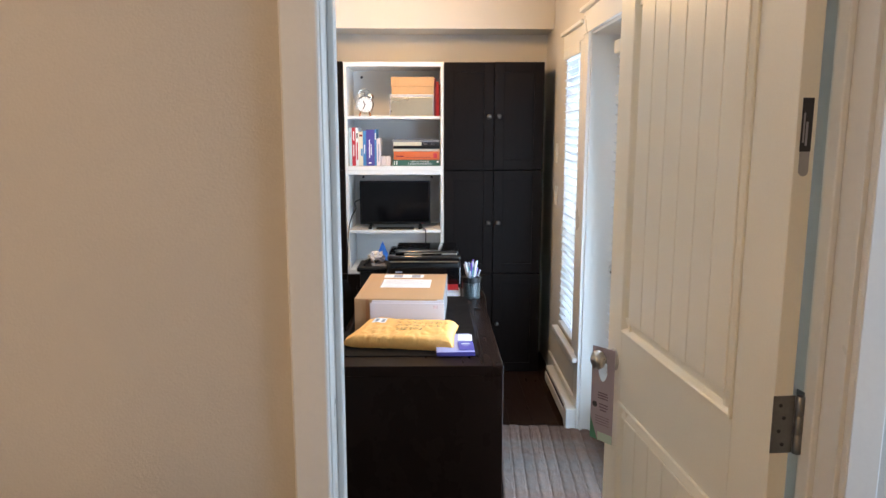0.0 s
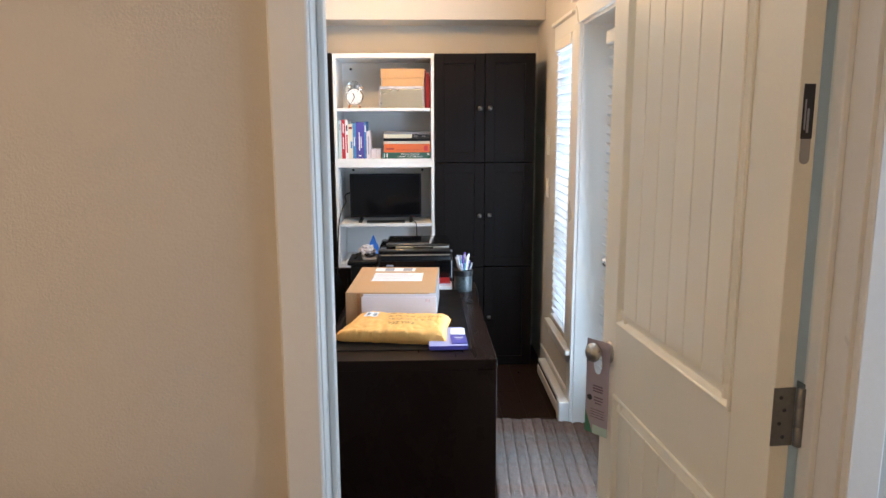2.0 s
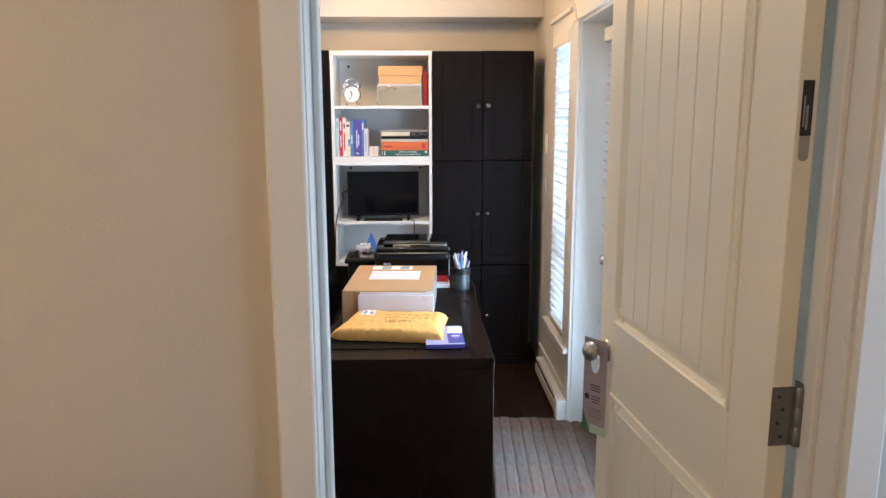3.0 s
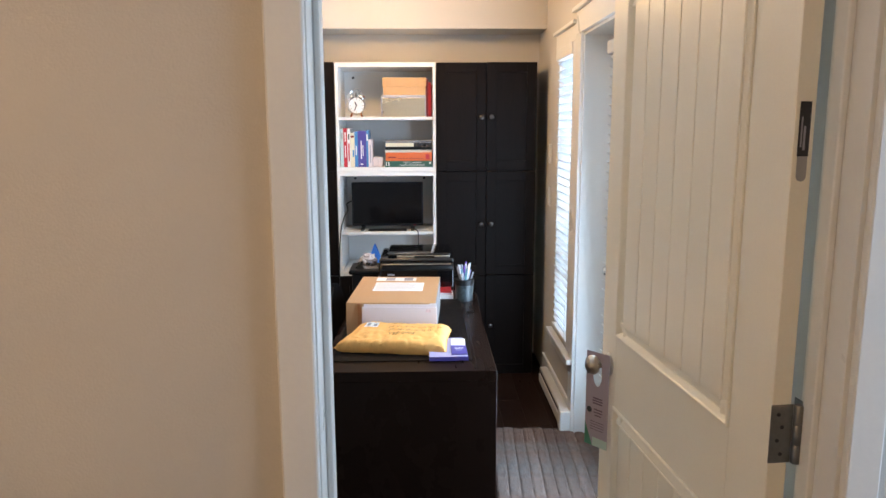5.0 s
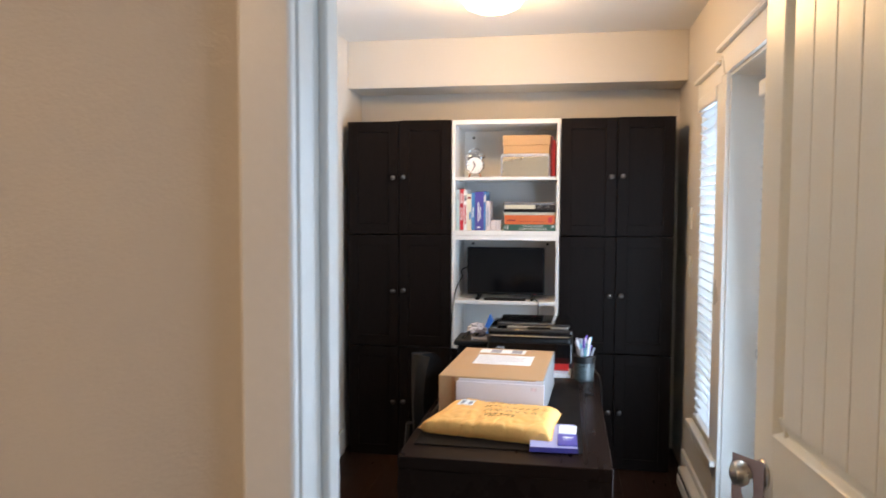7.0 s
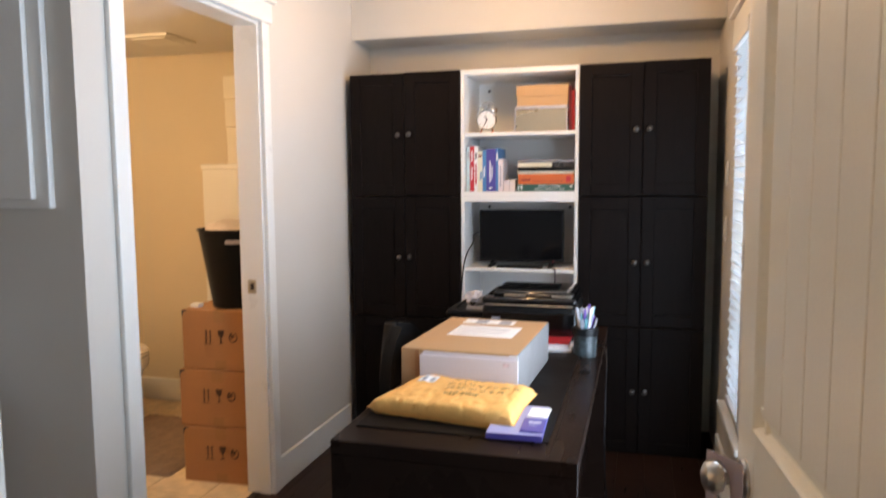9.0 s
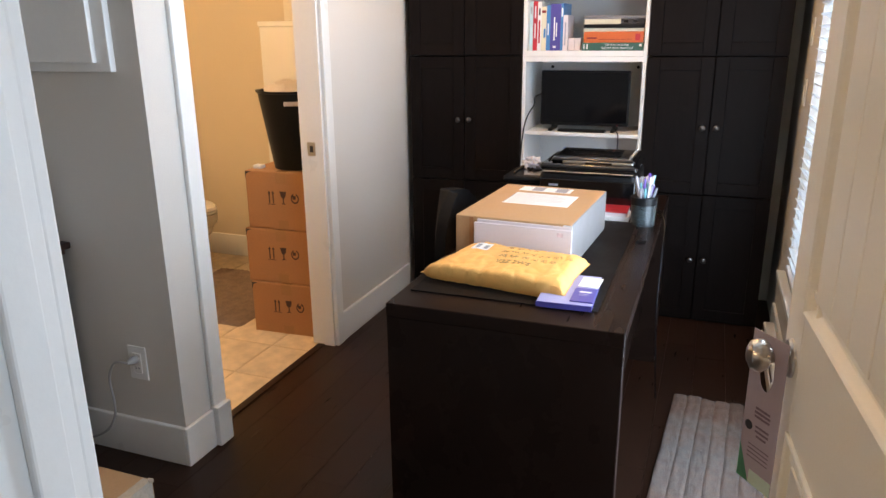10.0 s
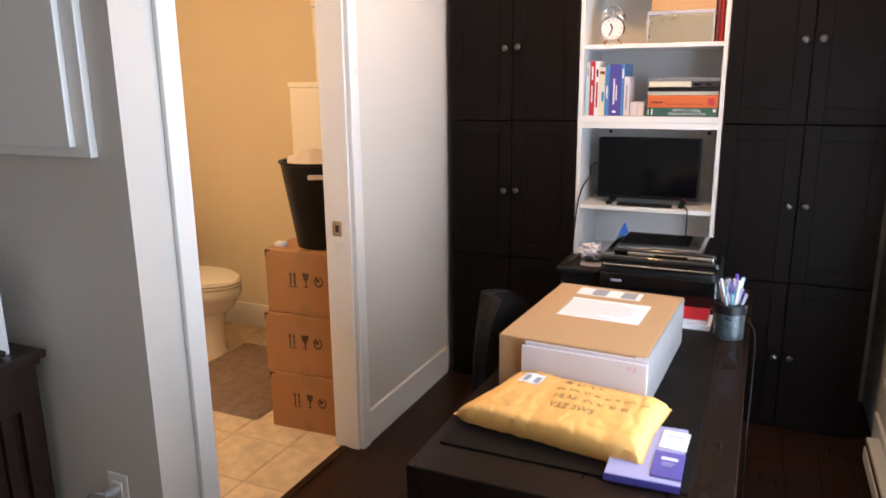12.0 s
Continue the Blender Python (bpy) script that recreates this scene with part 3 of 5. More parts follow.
def hanger_mesh():
    """Card with a round hole for the neck and an oval slot below."""
    bm = bmesh.new()
    w, top, bot, th = 0.041, 0.036, -0.255, 0.0012
    ring = [(-w, top), (w, top), (w, bot), (-w, bot)]
    slot = [(0.017 * math.cos(a) * (1.0 if math.sin(a) < 0 else 0.9), -0.026 + 0.042 * math.sin(a)) for a in [2 * math.pi * k / 28 for k in range(28)]]
    outer = [bm.verts.new((x, 0, z)) for x, z in ring]
    inner = [bm.verts.new((x, 0, z)) for x, z in slot]
    es = [bm.edges.new((v[i], v[(i + 1) % len(v)])) for v in (outer, inner) for i in range(len(v))]
    bmesh.ops.triangle_fill(bm, use_beauty=True, edges=es)
    for f in [f for f in bm.faces if (f.calc_center_median().x / 0.015) ** 2 + ((f.calc_center_median().z + 0.026) / 0.038) ** 2 < 1]:
        bm.faces.remove(f)
    r = bmesh.ops.extrude_face_region(bm, geom=list(bm.faces))
    bmesh.ops.translate(bm, vec=(0, th, 0), verts=[v for v in r["geom"] if isinstance(v, bmesh.types.BMVert)])
    return bm


part("card", hanger_mesh(), MAUVE, tag)
for i, (z, w) in enumerate(((-0.105, 0.020), (-0.113, 0.022), (-0.121, 0.021))):
    part("print_line", box(-w, 0.0013, z - 0.0022, w * 0.7, 0.0016, z + 0.0022), TAGPRINT, tag)
part("print_disc", put_cyl(bmesh.new(), pose(0.026, 0.0014, -0.145, 90, 0, 0), 0.009, 0.009, 0.0006, 18), INK, tag)
for z, w in ((-0.140, 0.014), (-0.149, 0.014), (-0.158, 0.010)):
    part("print_line", box(-w - 0.008, 0.0013, z - 0.002, w - 0.004, 0.0016, z + 0.002), TAGPRINT, tag)
for i in range(4):
    part("print_line", box(-0.028, 0.0013, -0.180 - i * 0.008, 0.022, 0.0016, -0.178 - i * 0.008), TAGPRINT, tag)
bm = bmesh.new()
vs = [bm.verts.new(v) for v in ((0.041, 0.0015, -0.185), (0.041, 0.0015, -0.255), (0.012, 0.0015, -0.255))]
bm.faces.new(vs)
part("green_corner", bm, GREENTAG, tag)
part("green_strip", box(-0.041, 0.0013, -0.255, 0.012, 0.0016, -0.228), PALEGREEN, tag)

# ---- heater and plates on the east wall ----
ht = thing("baseboard_heater", pose(0, 0, 0), "white enamel electric baseboard heater under the window", "heater")
bm = box(E_X - 0.058, 3.62, 0.010, E_X - 0.014, 4.315, 0.112, 0.006)
part("body", bm, HEATER, ht)
part("front_panel", box(E_X - 0.066, 3.685, 0.030, E_X - 0.058, 4.29, 0.080, 0.003), HEATER, ht)
part("outlet_slot", box(E_X - 0.0605, 3.68, 0.085, E_X - 0.057, 4.30, 0.099), INK, ht)
part("end_cap", box(E_X - 0.067, 3.607, 0.008, E_X - 0.014, 3.675, 0.115, 0.006), HEATER, ht)


def wall_plate(y, z, h, label):
    p = thing("switch_plate", pose(E_X, y, z), label, "switch plate")
    part("plate", box(-0.006, -0.036, -h / 2, 0, 0.036, h / 2, 0.003), PLATE, p)
    part("rocker", box(-0.010, -0.016, -h * 0.28, -0.006, 0.016, h * 0.28, 0.002), PLATE, p)


wall_plate(4.43, 1.385, 0.115, "white light switch plate on the wall")
wall_plate(4.43, 1.135, 0.115, "white thermostat plate on the wall")

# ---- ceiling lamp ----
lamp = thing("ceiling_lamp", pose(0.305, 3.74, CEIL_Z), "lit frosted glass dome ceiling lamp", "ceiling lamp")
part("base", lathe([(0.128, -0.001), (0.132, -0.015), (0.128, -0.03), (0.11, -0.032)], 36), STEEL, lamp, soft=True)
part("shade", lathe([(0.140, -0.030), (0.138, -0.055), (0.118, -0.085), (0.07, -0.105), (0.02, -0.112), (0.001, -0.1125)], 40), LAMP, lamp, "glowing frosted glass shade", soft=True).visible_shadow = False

# ---- cabinet wall ----
CY = 4.5


def framed_door(w, h):
    """Panelled cabinet door: a frame round a recessed field, origin at its lower left front."""
    bm = bmesh.new()
    f, d = 0.058, 0.019
    put_box(bm, 0, 0, 0, f, d, h, 0.0012, 1)
    put_box(bm, w - f, 0, 0, w, d, h, 0.0012, 1)
    put_box(bm, f, 0, 0, w - f, d, f, 0.0012, 1)
    put_box(bm, f, 0, h - f, w - f, d, h, 0.0012, 1)
    put_box(bm, f, 0.008, f, w - f, d, h - f)
    return bm


def knob_bm():
    return lathe([(0.006, 0), (0.006, 0.010), (0.012, 0.014), (0.0145, 0.019), (0.013, 0.024), (0.007, 0.027), (0.001, 0.0275)], 18, pose(0, 0, 0, 90, 0, 0))


DOORMESH = mesh_of("door", framed_door(0.2965, 0.634), BLACKBROWN)
KNOBMESH = mesh_of("knob", knob_bm(), PEWTER, True)


def cabinet(x, z, label, lift=0.0):
    c = thing("cabinet_unit", pose(x, CY, z), label, "cabinet", "black-brown cabinet wall")
    part("body", box(0.0015, 0.021, 0.0015, 0.5985, 0.41, 0.6385), BLACKBROWN, c)
    for k in (0, 1):
        d = new("door", DOORMESH)
        d.parent = c
        d.matrix_basis = pose(0.0015 + k * 0.3005, 0, 0.003 + lift * k)
        q = new("knob", KNOBMESH)
        q.parent = d
        q["label"] = "round pewter knob"
        q.matrix_basis = pose(0.2965 - 0.028 if k == 0 else 0.028, 0, 0.317)
    return c


for x, dz in ((-0.6, 0.0035), (0.6, 0.002)):
    for i, what in enumerate(("floor", "middle", "top")):
        cabinet(x, 0.64 * i, "black-brown framed two-door cabinet unit, %s of the stack" % what, dz)
cabinet(0, 0.0, "black-brown low two-door cabinet unit under the white shelves")


def shelf_unit(z, h, shelf_z, label):
    u = thing("shelf_unit", pose(0, CY, z), label, "shelf unit", "white open shelves")
    t = 0.018
    part("side_panel", box(0.002, 0.010, 0, t + 0.002, 0.40, h, 0.001, 1), SHELFW, u)
    part("side_panel", box(0.598 - t, 0.010, 0, 0.598, 0.40, h, 0.001, 1), SHELFW, u)
    part("bottom_panel", box(t + 0.002, 0.010, 0.0005, 0.598 - t, 0.40, 0.026, 0.001, 1), SHELFW, u)
    part("top_panel", box(t + 0.002, 0.010, h - 0.026, 0.598 - t, 0.40, h - 0.0005, 0.001, 1), SHELFW, u)
    part("back_panel", box(t + 0.002, 0.385, 0.026, 0.598 - t, 0.39, h - 0.026), SHELFW, u)
    part("shelf", box(t + 0.0025, 0.022, shelf_z - 0.018, 0.5975 - t, 0.384, shelf_z, 0.001, 1), SHELFW, u)
    for sx in (0.075, 0.525):
        part("fixing_screw", put_cyl(bmesh.new(), pose(sx, 0.3845, h - 0.065, 90, 0, 0), 0.008, 0.008, 0.003, 14), INK, u)
    return u


shelf_unit(1.28, 0.64, 0.325, "white open shelf unit holding books and boxes")
shelf_unit(0.64, 0.64, 0.272, "white open shelf unit holding a monitor")
ZS1, ZS2, ZS3, ZS4 = 1.605, 1.306, 0.912, 0.666      # shelf tops

# ---- things on the shelves ----
clock = thing("alarm_clock", pose(0.118, 4.61, ZS1, 0, 0, 8), "chrome twin-bell alarm clock with white dial", "alarm clock")
CM = pose(0, 0, 0.068, 90, 0, 0)
part("case", lathe([(0.040, -0.028), (0.050, -0.022), (0.053, 0.0), (0.053, 0.018), (0.047, 0.024), (0.046, 0.018), (0.001, 0.018)], 40, CM), CHROME, clock, soft=True)
dial = part("dial", lathe([(0.0455, 0.0182), (0.0455, 0.0188), (0.001, 0.0188)], 40, CM), PAPER, clock, "white dial")
for i in range(12):
    part("tick", box(-0.0012, -0.0198, 0.035, 0.0012, -0.0190, 0.041), INK, dial, m=pose(0, 0, 0.068, 0, 30 * i, 0))
part("hour_hand", box(-0.0032, -0.0203, -0.003, 0.0032, -0.0195, 0.024), INK, dial, m=pose(0, 0, 0.068, 0, -25, 0))
part("minute_hand", box(-0.0025, -0.0207, -0.004, 0.0025, -0.0199, 0.032), INK, dial, m=pose(0, 0, 0.068, 0, 205, 0))
for sx in (-1, 1):
    part("bell", lathe([(0.026, 0), (0.0255, 0.008), (0.019, 0.019), (0.008, 0.025), (0.001, 0.026)], 28, pose(sx * 0.029, 0, 0.115, 0, sx * 32, 0)), CHROME, clock, soft=True)
    part("foot", lathe([(0.004, 0.0), (0.006, 0.004), (0.004, 0.030)], 12, pose(sx * 0.034, -0.004, 0.0, 0, -sx * 18, 0)), COPPER, clock, soft=True)
part("handle", tube([(0.040 * math.cos(radians(a)), 0, 0.122 + 0.040 * math.sin(radians(a))) for a in range(0, 181, 15)], 0.0025), CHROME, clock, soft=True)
part("hammer", box(-0.004, -0.004, 0.118, 0.004, 0.004, 0.146, 0.001), CHROME, clock)

sb = thing("storage_box", pose(0.405, 4.64, ZS1), "champagne foil storage box with a clear lid", "storage box")
part("body", box(-0.128, -0.09, 0.0005, 0.128, 0.12, 0.112, 0.004), SILVERBOX, sb)
part("lid", box(-0.133, -0.095, 0.1125, 0.133, 0.125, 0.128, 0.004), CLEARP, sb, "pale translucent lid")
for sx in (-0.130, 0.130):
    part("trim_strip", box(sx - 0.003, -0.094, 0.002, sx + 0.003, -0.088, 0.112), CLEARP, sb)
tb = thing("card_box", pose(0.412, 4.64, ZS1 + 0.1285), "tan cardboard lidded box on the storage box", "box")
part("body", box(-0.126, -0.09, 0, 0.126, 0.115, 0.06, 0.002), TANBOX, tb)
part("lid", box(-0.130, -0.094, 0.046, 0.130, 0.119, 0.102, 0.002), TANBOX, tb)


def book(name, x0, w, d, h, z, cover, label, y=4.545, lying=False, group="books on the shelf", bands=()):
    """A bound book with cover boards, spine and page block; spine faces the room."""
    b = thing(name, pose(x0, y, z), label, "book", group)
    if not lying:
        part("cover", (lambda m: (put_box(m, 0, 0, 0, w, 0.0035, h, 0.0015, 2), put_box(m, 0, 0.0035, 0, 0.002, d, h), put_box(m, w - 0.002, 0.0035, 0, w, d, h))[0])(bmesh.new()), cover, b)
        part("pages", box(0.002, 0.004, 0.004, w - 0.002, d - 0.004, h - 0.004), PAPER, b)
        for z0, z1, k0, k1, m in bands:
            part("spine_print", box(w * k0, -0.0006, h * z0, w * k1, 0.0, h * z1), m, b)
    else:
        part("cover", (lambda m: (put_box(m, 0, 0, 0, w, 0.0035, h, 0.0012, 2), put_box(m, 0, 0.0035, 0, w, d, 0.002), put_box(m, 0, 0.0035, h - 0.002, w, d, h))[0])(bmesh.new()), cover, b)
        part("pages", box(0.004, 0.004, 0.002, w - 0.004, d - 0.004, h - 0.002), PAPER, b)
        for z0, z1, k0, k1, m in bands:
            part("spine_print", box(w * k0, -0.0006, h * z0, w * k1, 0.0, h * z1), m, b)
    return b


book("book", 0.024, 0.017, 0.17, 0.228, ZS2, TEALPALE, "pale teal upright book on the white shelf", bands=((0.75, 0.9, 0.3, 0.7, GREYINK),))
book("book", 0.0415, 0.022, 0.19, 0.232, ZS2, RED, "red upright book with white spine lettering", bands=((0.25, 0.55, 0.35, 0.6, PAPER), (0.66, 0.9, 0.35, 0.65, PAPER)))
book("book", 0.064, 0.018, 0.19, 0.230, ZS2, PAPER, "white upright book with red spine lettering", bands=((0.15, 0.62, 0.3, 0.75, RED), (0.72, 0.86, 0.3, 0.75, INK)))
book("book", 0.0825, 0.025, 0.17, 0.205, ZS2, CREAM, "cream upright book with blue mark", bands=((0.3, 0.5, 0.5, 0.9, BLUE), (0.86, 0.92, 0.1, 0.9, DKRED)))
book("book", 0.108, 0.019, 0.18, 0.212, ZS2, BLUE, "blue upright paperback on the white shelf", bands=((0.35, 0.6, 0.35, 0.65, PAPER),))
book("book", 0.1275, 0.050, 0.20, 0.218, ZS2, PURPLE, "thick violet textbook with white spine lettering", bands=((0.22, 0.72, 0.34, 0.46, PAPER), (0.30, 0.60, 0.56, 0.66, PAPER), (0.06, 0.10, 0.3, 0.6, PAPER)))
book("book", 0.178, 0.012, 0.20, 0.220, ZS2, BLUE, "thin blue upright book with white spine marks", bands=((0.72, 0.9, 0.2, 0.8, PAPER),))
book("book", 0.1905, 0.023, 0.15, 0.165, ZS2, PALEPINK, "pale pink upright paperback", bands=((0.15, 0.8, 0.35, 0.6, GREYINK),))
for x, w in ((0.216, 0.030), (0.2475, 0.028)):
    lone("small_box", box(x, 4.56, ZS2, x + w, 4.64, ZS2 + 0.058, 0.002), PALEPINK, "small pale cardboard box beside the books", "box", "small pale boxes")
gb = book("book", 0.288, 0.288, 0.20, 0.036, ZS2, GREEN, "thick green textbook lying flat under others", y=4.525, lying=True, bands=((0.2, 0.85, 0.03, 0.045, PAPER), (0.2, 0.85, 0.08, 0.10, PAPER), (0.55, 0.85, 0.93, 0.97, PAPER)))
TM = pose(0.165, -0.0009, 0.026, 90, 0, 0)
part("title", text_mesh("DENTAL HYGIENE", 0.0135, TM), PAPER, gb)
part("title", text_mesh("THEORY AND PRACTICE", 0.0135, pose(0.165, -0.0009, 0.0115, 90, 0, 0)), PAPER, gb)
book("book", 0.295, 0.280, 0.21, 0.050, ZS2 + 0.0365, ORANGE, "thick orange textbook lying in the stack", y=4.53, lying=True, bands=((0.35, 0.5, 0.05, 0.22, DKRED), (0.28, 0.32, 0.25, 0.8, DKRED), (0.2, 0.8, 0.86, 0.94, RED)))
book("book", 0.288, 0.287, 0.21, 0.016, ZS2 + 0.087, CREAM, "thin pale book lying in the stack", y=4.54, lying=True)
book("book", 0.292, 0.283, 0.20, 0.017, ZS2 + 0.1035, BLACKP, "thin black book lying in the stack", y=4.53, lying=True)
book("book", 0.296, 0.280, 0.20, 0.023, ZS2 + 0.121, CREAM, "cream and black patterned spiral binder in the stack", y=4.54, lying=True, bands=((0.0, 1.0, 0.6, 1.0, INK), (0.3, 0.7, 0.64, 0.72, PAPER), (0.3, 0.7, 0.80, 0.88, PAPER)))
sp = book("notebook", 0.290, 0.286, 0.20, 0.014, ZS2 + 0.1445, GREYINK, "spiral-bound notebook on top of the stack", y=4.54, lying=True)
COIL = mesh_of("coil", tube([(0, 0.006 * math.cos(radians(a)), 0.007 + 0.007 * math.sin(radians(a))) for a in range(0, 361, 45)], 0.0009, 5), INK)
for i in range(30):
    o = new("coil", COIL)
    o.parent = sp
    o.matrix_basis = pose(0.006 + i * 0.0094, -0.002, 0)
for i, (w, h, m) in enumerate(((0.012, 0.225, DKRED), (0.014, 0.205, RED), (0.008, 0.19, DKRED))):
    book("book", 0.5465 + sum((0.0, 0.012, 0.0265)[: 1]) + (0.0, 0.0125, 0.027)[i] - 0.004, w, 0.16, h, ZS1, m, "dark red upright folder beside the boxes", y=4.575 + 0.01 * i, group="red folders")

mon = thing("monitor", pose(0.296, 4.63, ZS3), "small black flat-screen monitor, switched off", "monitor")
part("bezel", box(-0.221, -0.012, 0.024, 0.221, 0.026, 0.296, 0.005), BLACKP, mon)
part("screen", box(-0.213, -0.0135, 0.040, 0.213, -0.0118, 0.288), SCREEN, mon, "dark glossy screen")
part("back_bulge", box(-0.15, 0.026, 0.05, 0.15, 0.055, 0.24, 0.012), BLACKP, mon)
for sx in (-0.155, 0.155):
    part("foot", (lambda b: (put_box(b, sx - 0.008, -0.012, 0.012, sx + 0.008, 0.02, 0.03, 0.002), put_box(b, sx - 0.011, -0.075, 0.0, sx + 0.011, 0.075, 0.013, 0.004))[0])(bmesh.new()), BLACKP, mon)
part("indicator", box(0.165, -0.0145, 0.028, 0.172, -0.013, 0.032), RED, mon)
lone("media_player", box(0.180, 4.545, ZS3, 0.415, 4.60, ZS3 + 0.010, 0.003), BLACKP, "slim flat black device lying before the monitor", "device")
# cords by the monitor
lone("hanging_lead", tube(smooth_path([(0.075, 4.66, 1.09), (0.045, 4.62, 1.075), (0.055, 4.56, 1.04), (0.035, 4.53, 1.0), (0.018, 4.502, 0.93), (0.008, 4.488, 0.80), (0.004, 4.486, 0.66), (0.012, 4.488, 0.50)]), 0.0035), BLACKP, "black power cord hanging past the shelves", "cord", soft=True)
lone("hanging_lead", tube(smooth_path([(0.455, 4.58, 0.925), (0.475, 4.53, 0.922), (0.487, 4.503, 0.905), (0.487, 4.50, 0.82), (0.485, 4.51, 0.70)]), 0.003), BLACKP, "black cord hanging over the shelf edge", "cord", soft=True)
bt = bmesh.new()
vs = [bt.verts.new(v) for v in ((0.150, 4.55, ZS4), (0.285, 4.55, ZS4), (0.285, 4.60, ZS4), (0.150, 4.60, ZS4), (0.214, 4.575, ZS4 + 0.165), (0.219, 4.58, ZS4 + 0.165))]
for f in ((3, 2, 1, 0), (0, 1, 4), (1, 2, 5, 4), (2, 3, 5), (3, 0, 4, 5)):
    bt.faces.new([vs[i] for i in f])
lone("blue_stand", bt, BRIGHTBLUE, "bright blue pointed plastic stand on the shelf", "stand")
lone("paper_stack", box(0.05, 4.54, ZS4, 0.30, 4.82, ZS4 + 0.02, 0.002), PAPER, "stack of white paper on the low shelf", "paper")

# ---- desk ----
DX0, DX1, DY0, DY1, DZ = 0.178, 0.769, 2.475, 3.985, 0.74
desk = thing("desk", pose(0, 0, 0), "black-brown wooden desk with solid end panels", "desk")
part("desktop", box(DX0, DY0, DZ - 0.036, DX1, DY1, DZ, 0.0025), DESKWOOD, desk)
part("end_panel", box(DX0 + 0.001, DY0 + 0.001, 0, DX1 - 0.001, DY0 + 0.045, DZ - 0.036, 0.002), DESKWOOD, desk)
part("end_panel", box(DX0 + 0.001, DY1 - 0.045, 0, DX1 - 0.001, DY1 - 0.001, DZ - 0.036, 0.002), DESKWOOD, desk)
part("back_panel", box(DX1 - 0.09, DY0 + 0.045, 0.24, DX1 - 0.07, DY1 - 0.045, DZ - 0.036), DESKWOOD, desk)
part("seam_strip", box(0.704, DY0 + 0.004, DZ, 0.7055, DY1 - 0.004, DZ + 0.0002), BLACKBROWN, desk, "thin seam along the top")
part("cable_hole", box(0.712, 3.215, DZ, 0.744, 3.250, DZ + 0.0012), MATB, desk, "dark cable hole")

pad = lone("desk_pad", box(0.204, 2.577, DZ + 0.0005, 0.692, 3.46, DZ + 0.004, 0.001), MATB, "black desk pad lying on the desk", "desk pad")
PZ = DZ + 0.0045

# shipping box
SBM = pose(0.222, 2.885, PZ, 0, 0, -3.0)
ship = thing("shipping_box", SBM, "brown cardboard shipping box with labels on the desk", "box")
SW, SD, SH = 0.350, 0.485, 0.132
part("body", box(0, 0, 0, SW - 0.003, SD, SH, 0.003), KRAFT, ship)
# the box's white side, with its shade put into this darker grey
part("side_sleeve", box(SW - 0.003, 0.002, 0.001, SW, SD - 0.002, SH - 0.001, 0.001), mat("shaded_white_card", (0.21, 0.19, 0.185), 0.65, vary=0.08, scale=12, bump=0.06), ship, "printed white side darkened with painted shade")
part("front_flap", box(0.07, -0.006, 0.002, SW - 0.005, -0.0005, SH - 0.006, 0.001), PALEPINK, ship, "pale card flap")
part("edge_tape", box(SW - 0.025, -0.003, 0.002, SW, 0.0, SH - 0.002), WHITEBOX, ship)
part("front_fold", box(0.045, -0.004, 0.01, 0.058, -0.0005, SH - 0.002), KRAFT2, ship)
lb = part("shipping_label", box(0.075, 0.20, SH, 0.285, 0.36, SH + 0.0006), PAPER, ship, "white shipping label")
for i in range(9):
    part("label_line", box(0.085, 0.212 + i * 0.0155, SH + 0.0006, 0.085 + random.uniform(0.08, 0.18), 0.2165 + i * 0.0155, SH + 0.0009), mat("faint_print", (0.46, 0.46, 0.49), 0.7, bump=0) if i == 0 else bpy.data.materials["faint_print"], lb)
part("label_line", box(0.076, 0.205, SH + 0.0006, 0.079, 0.345, SH + 0.0009), GREYINK, lb)
l2 = part("customs_label", box(0.070, 0.395, SH, 0.245, 0.462, SH + 0.0006), PAPER, ship, "white label with barcodes")
for x0 in (0.112, 0.192):
    part("barcode", box(x0, 0.400, SH + 0.0006, x0 + 0.040, 0.458, SH + 0.0009), GREYINK, l2)
# small red stamp on the pale flap
part("stamp_mark", box(SW - 0.040, -0.0146, 0.098, SW - 0.022, -0.0141, 0.110), mat("faded_red_stamp", (0.66, 0.50, 0.515), 0.7, vary=0.3, scale=90, bump=0), ship, "faded red stamp")
# sheet of pale card leaning in front of the box
lone("envelope", box(0.285 - 0.222, -0.014, 0.0, 0.352, -0.0068, 0.118, 0.001), PALEPINK, "pale envelope standing against the shipping box", "envelope", m=SBM @ pose(0, 0, 0))


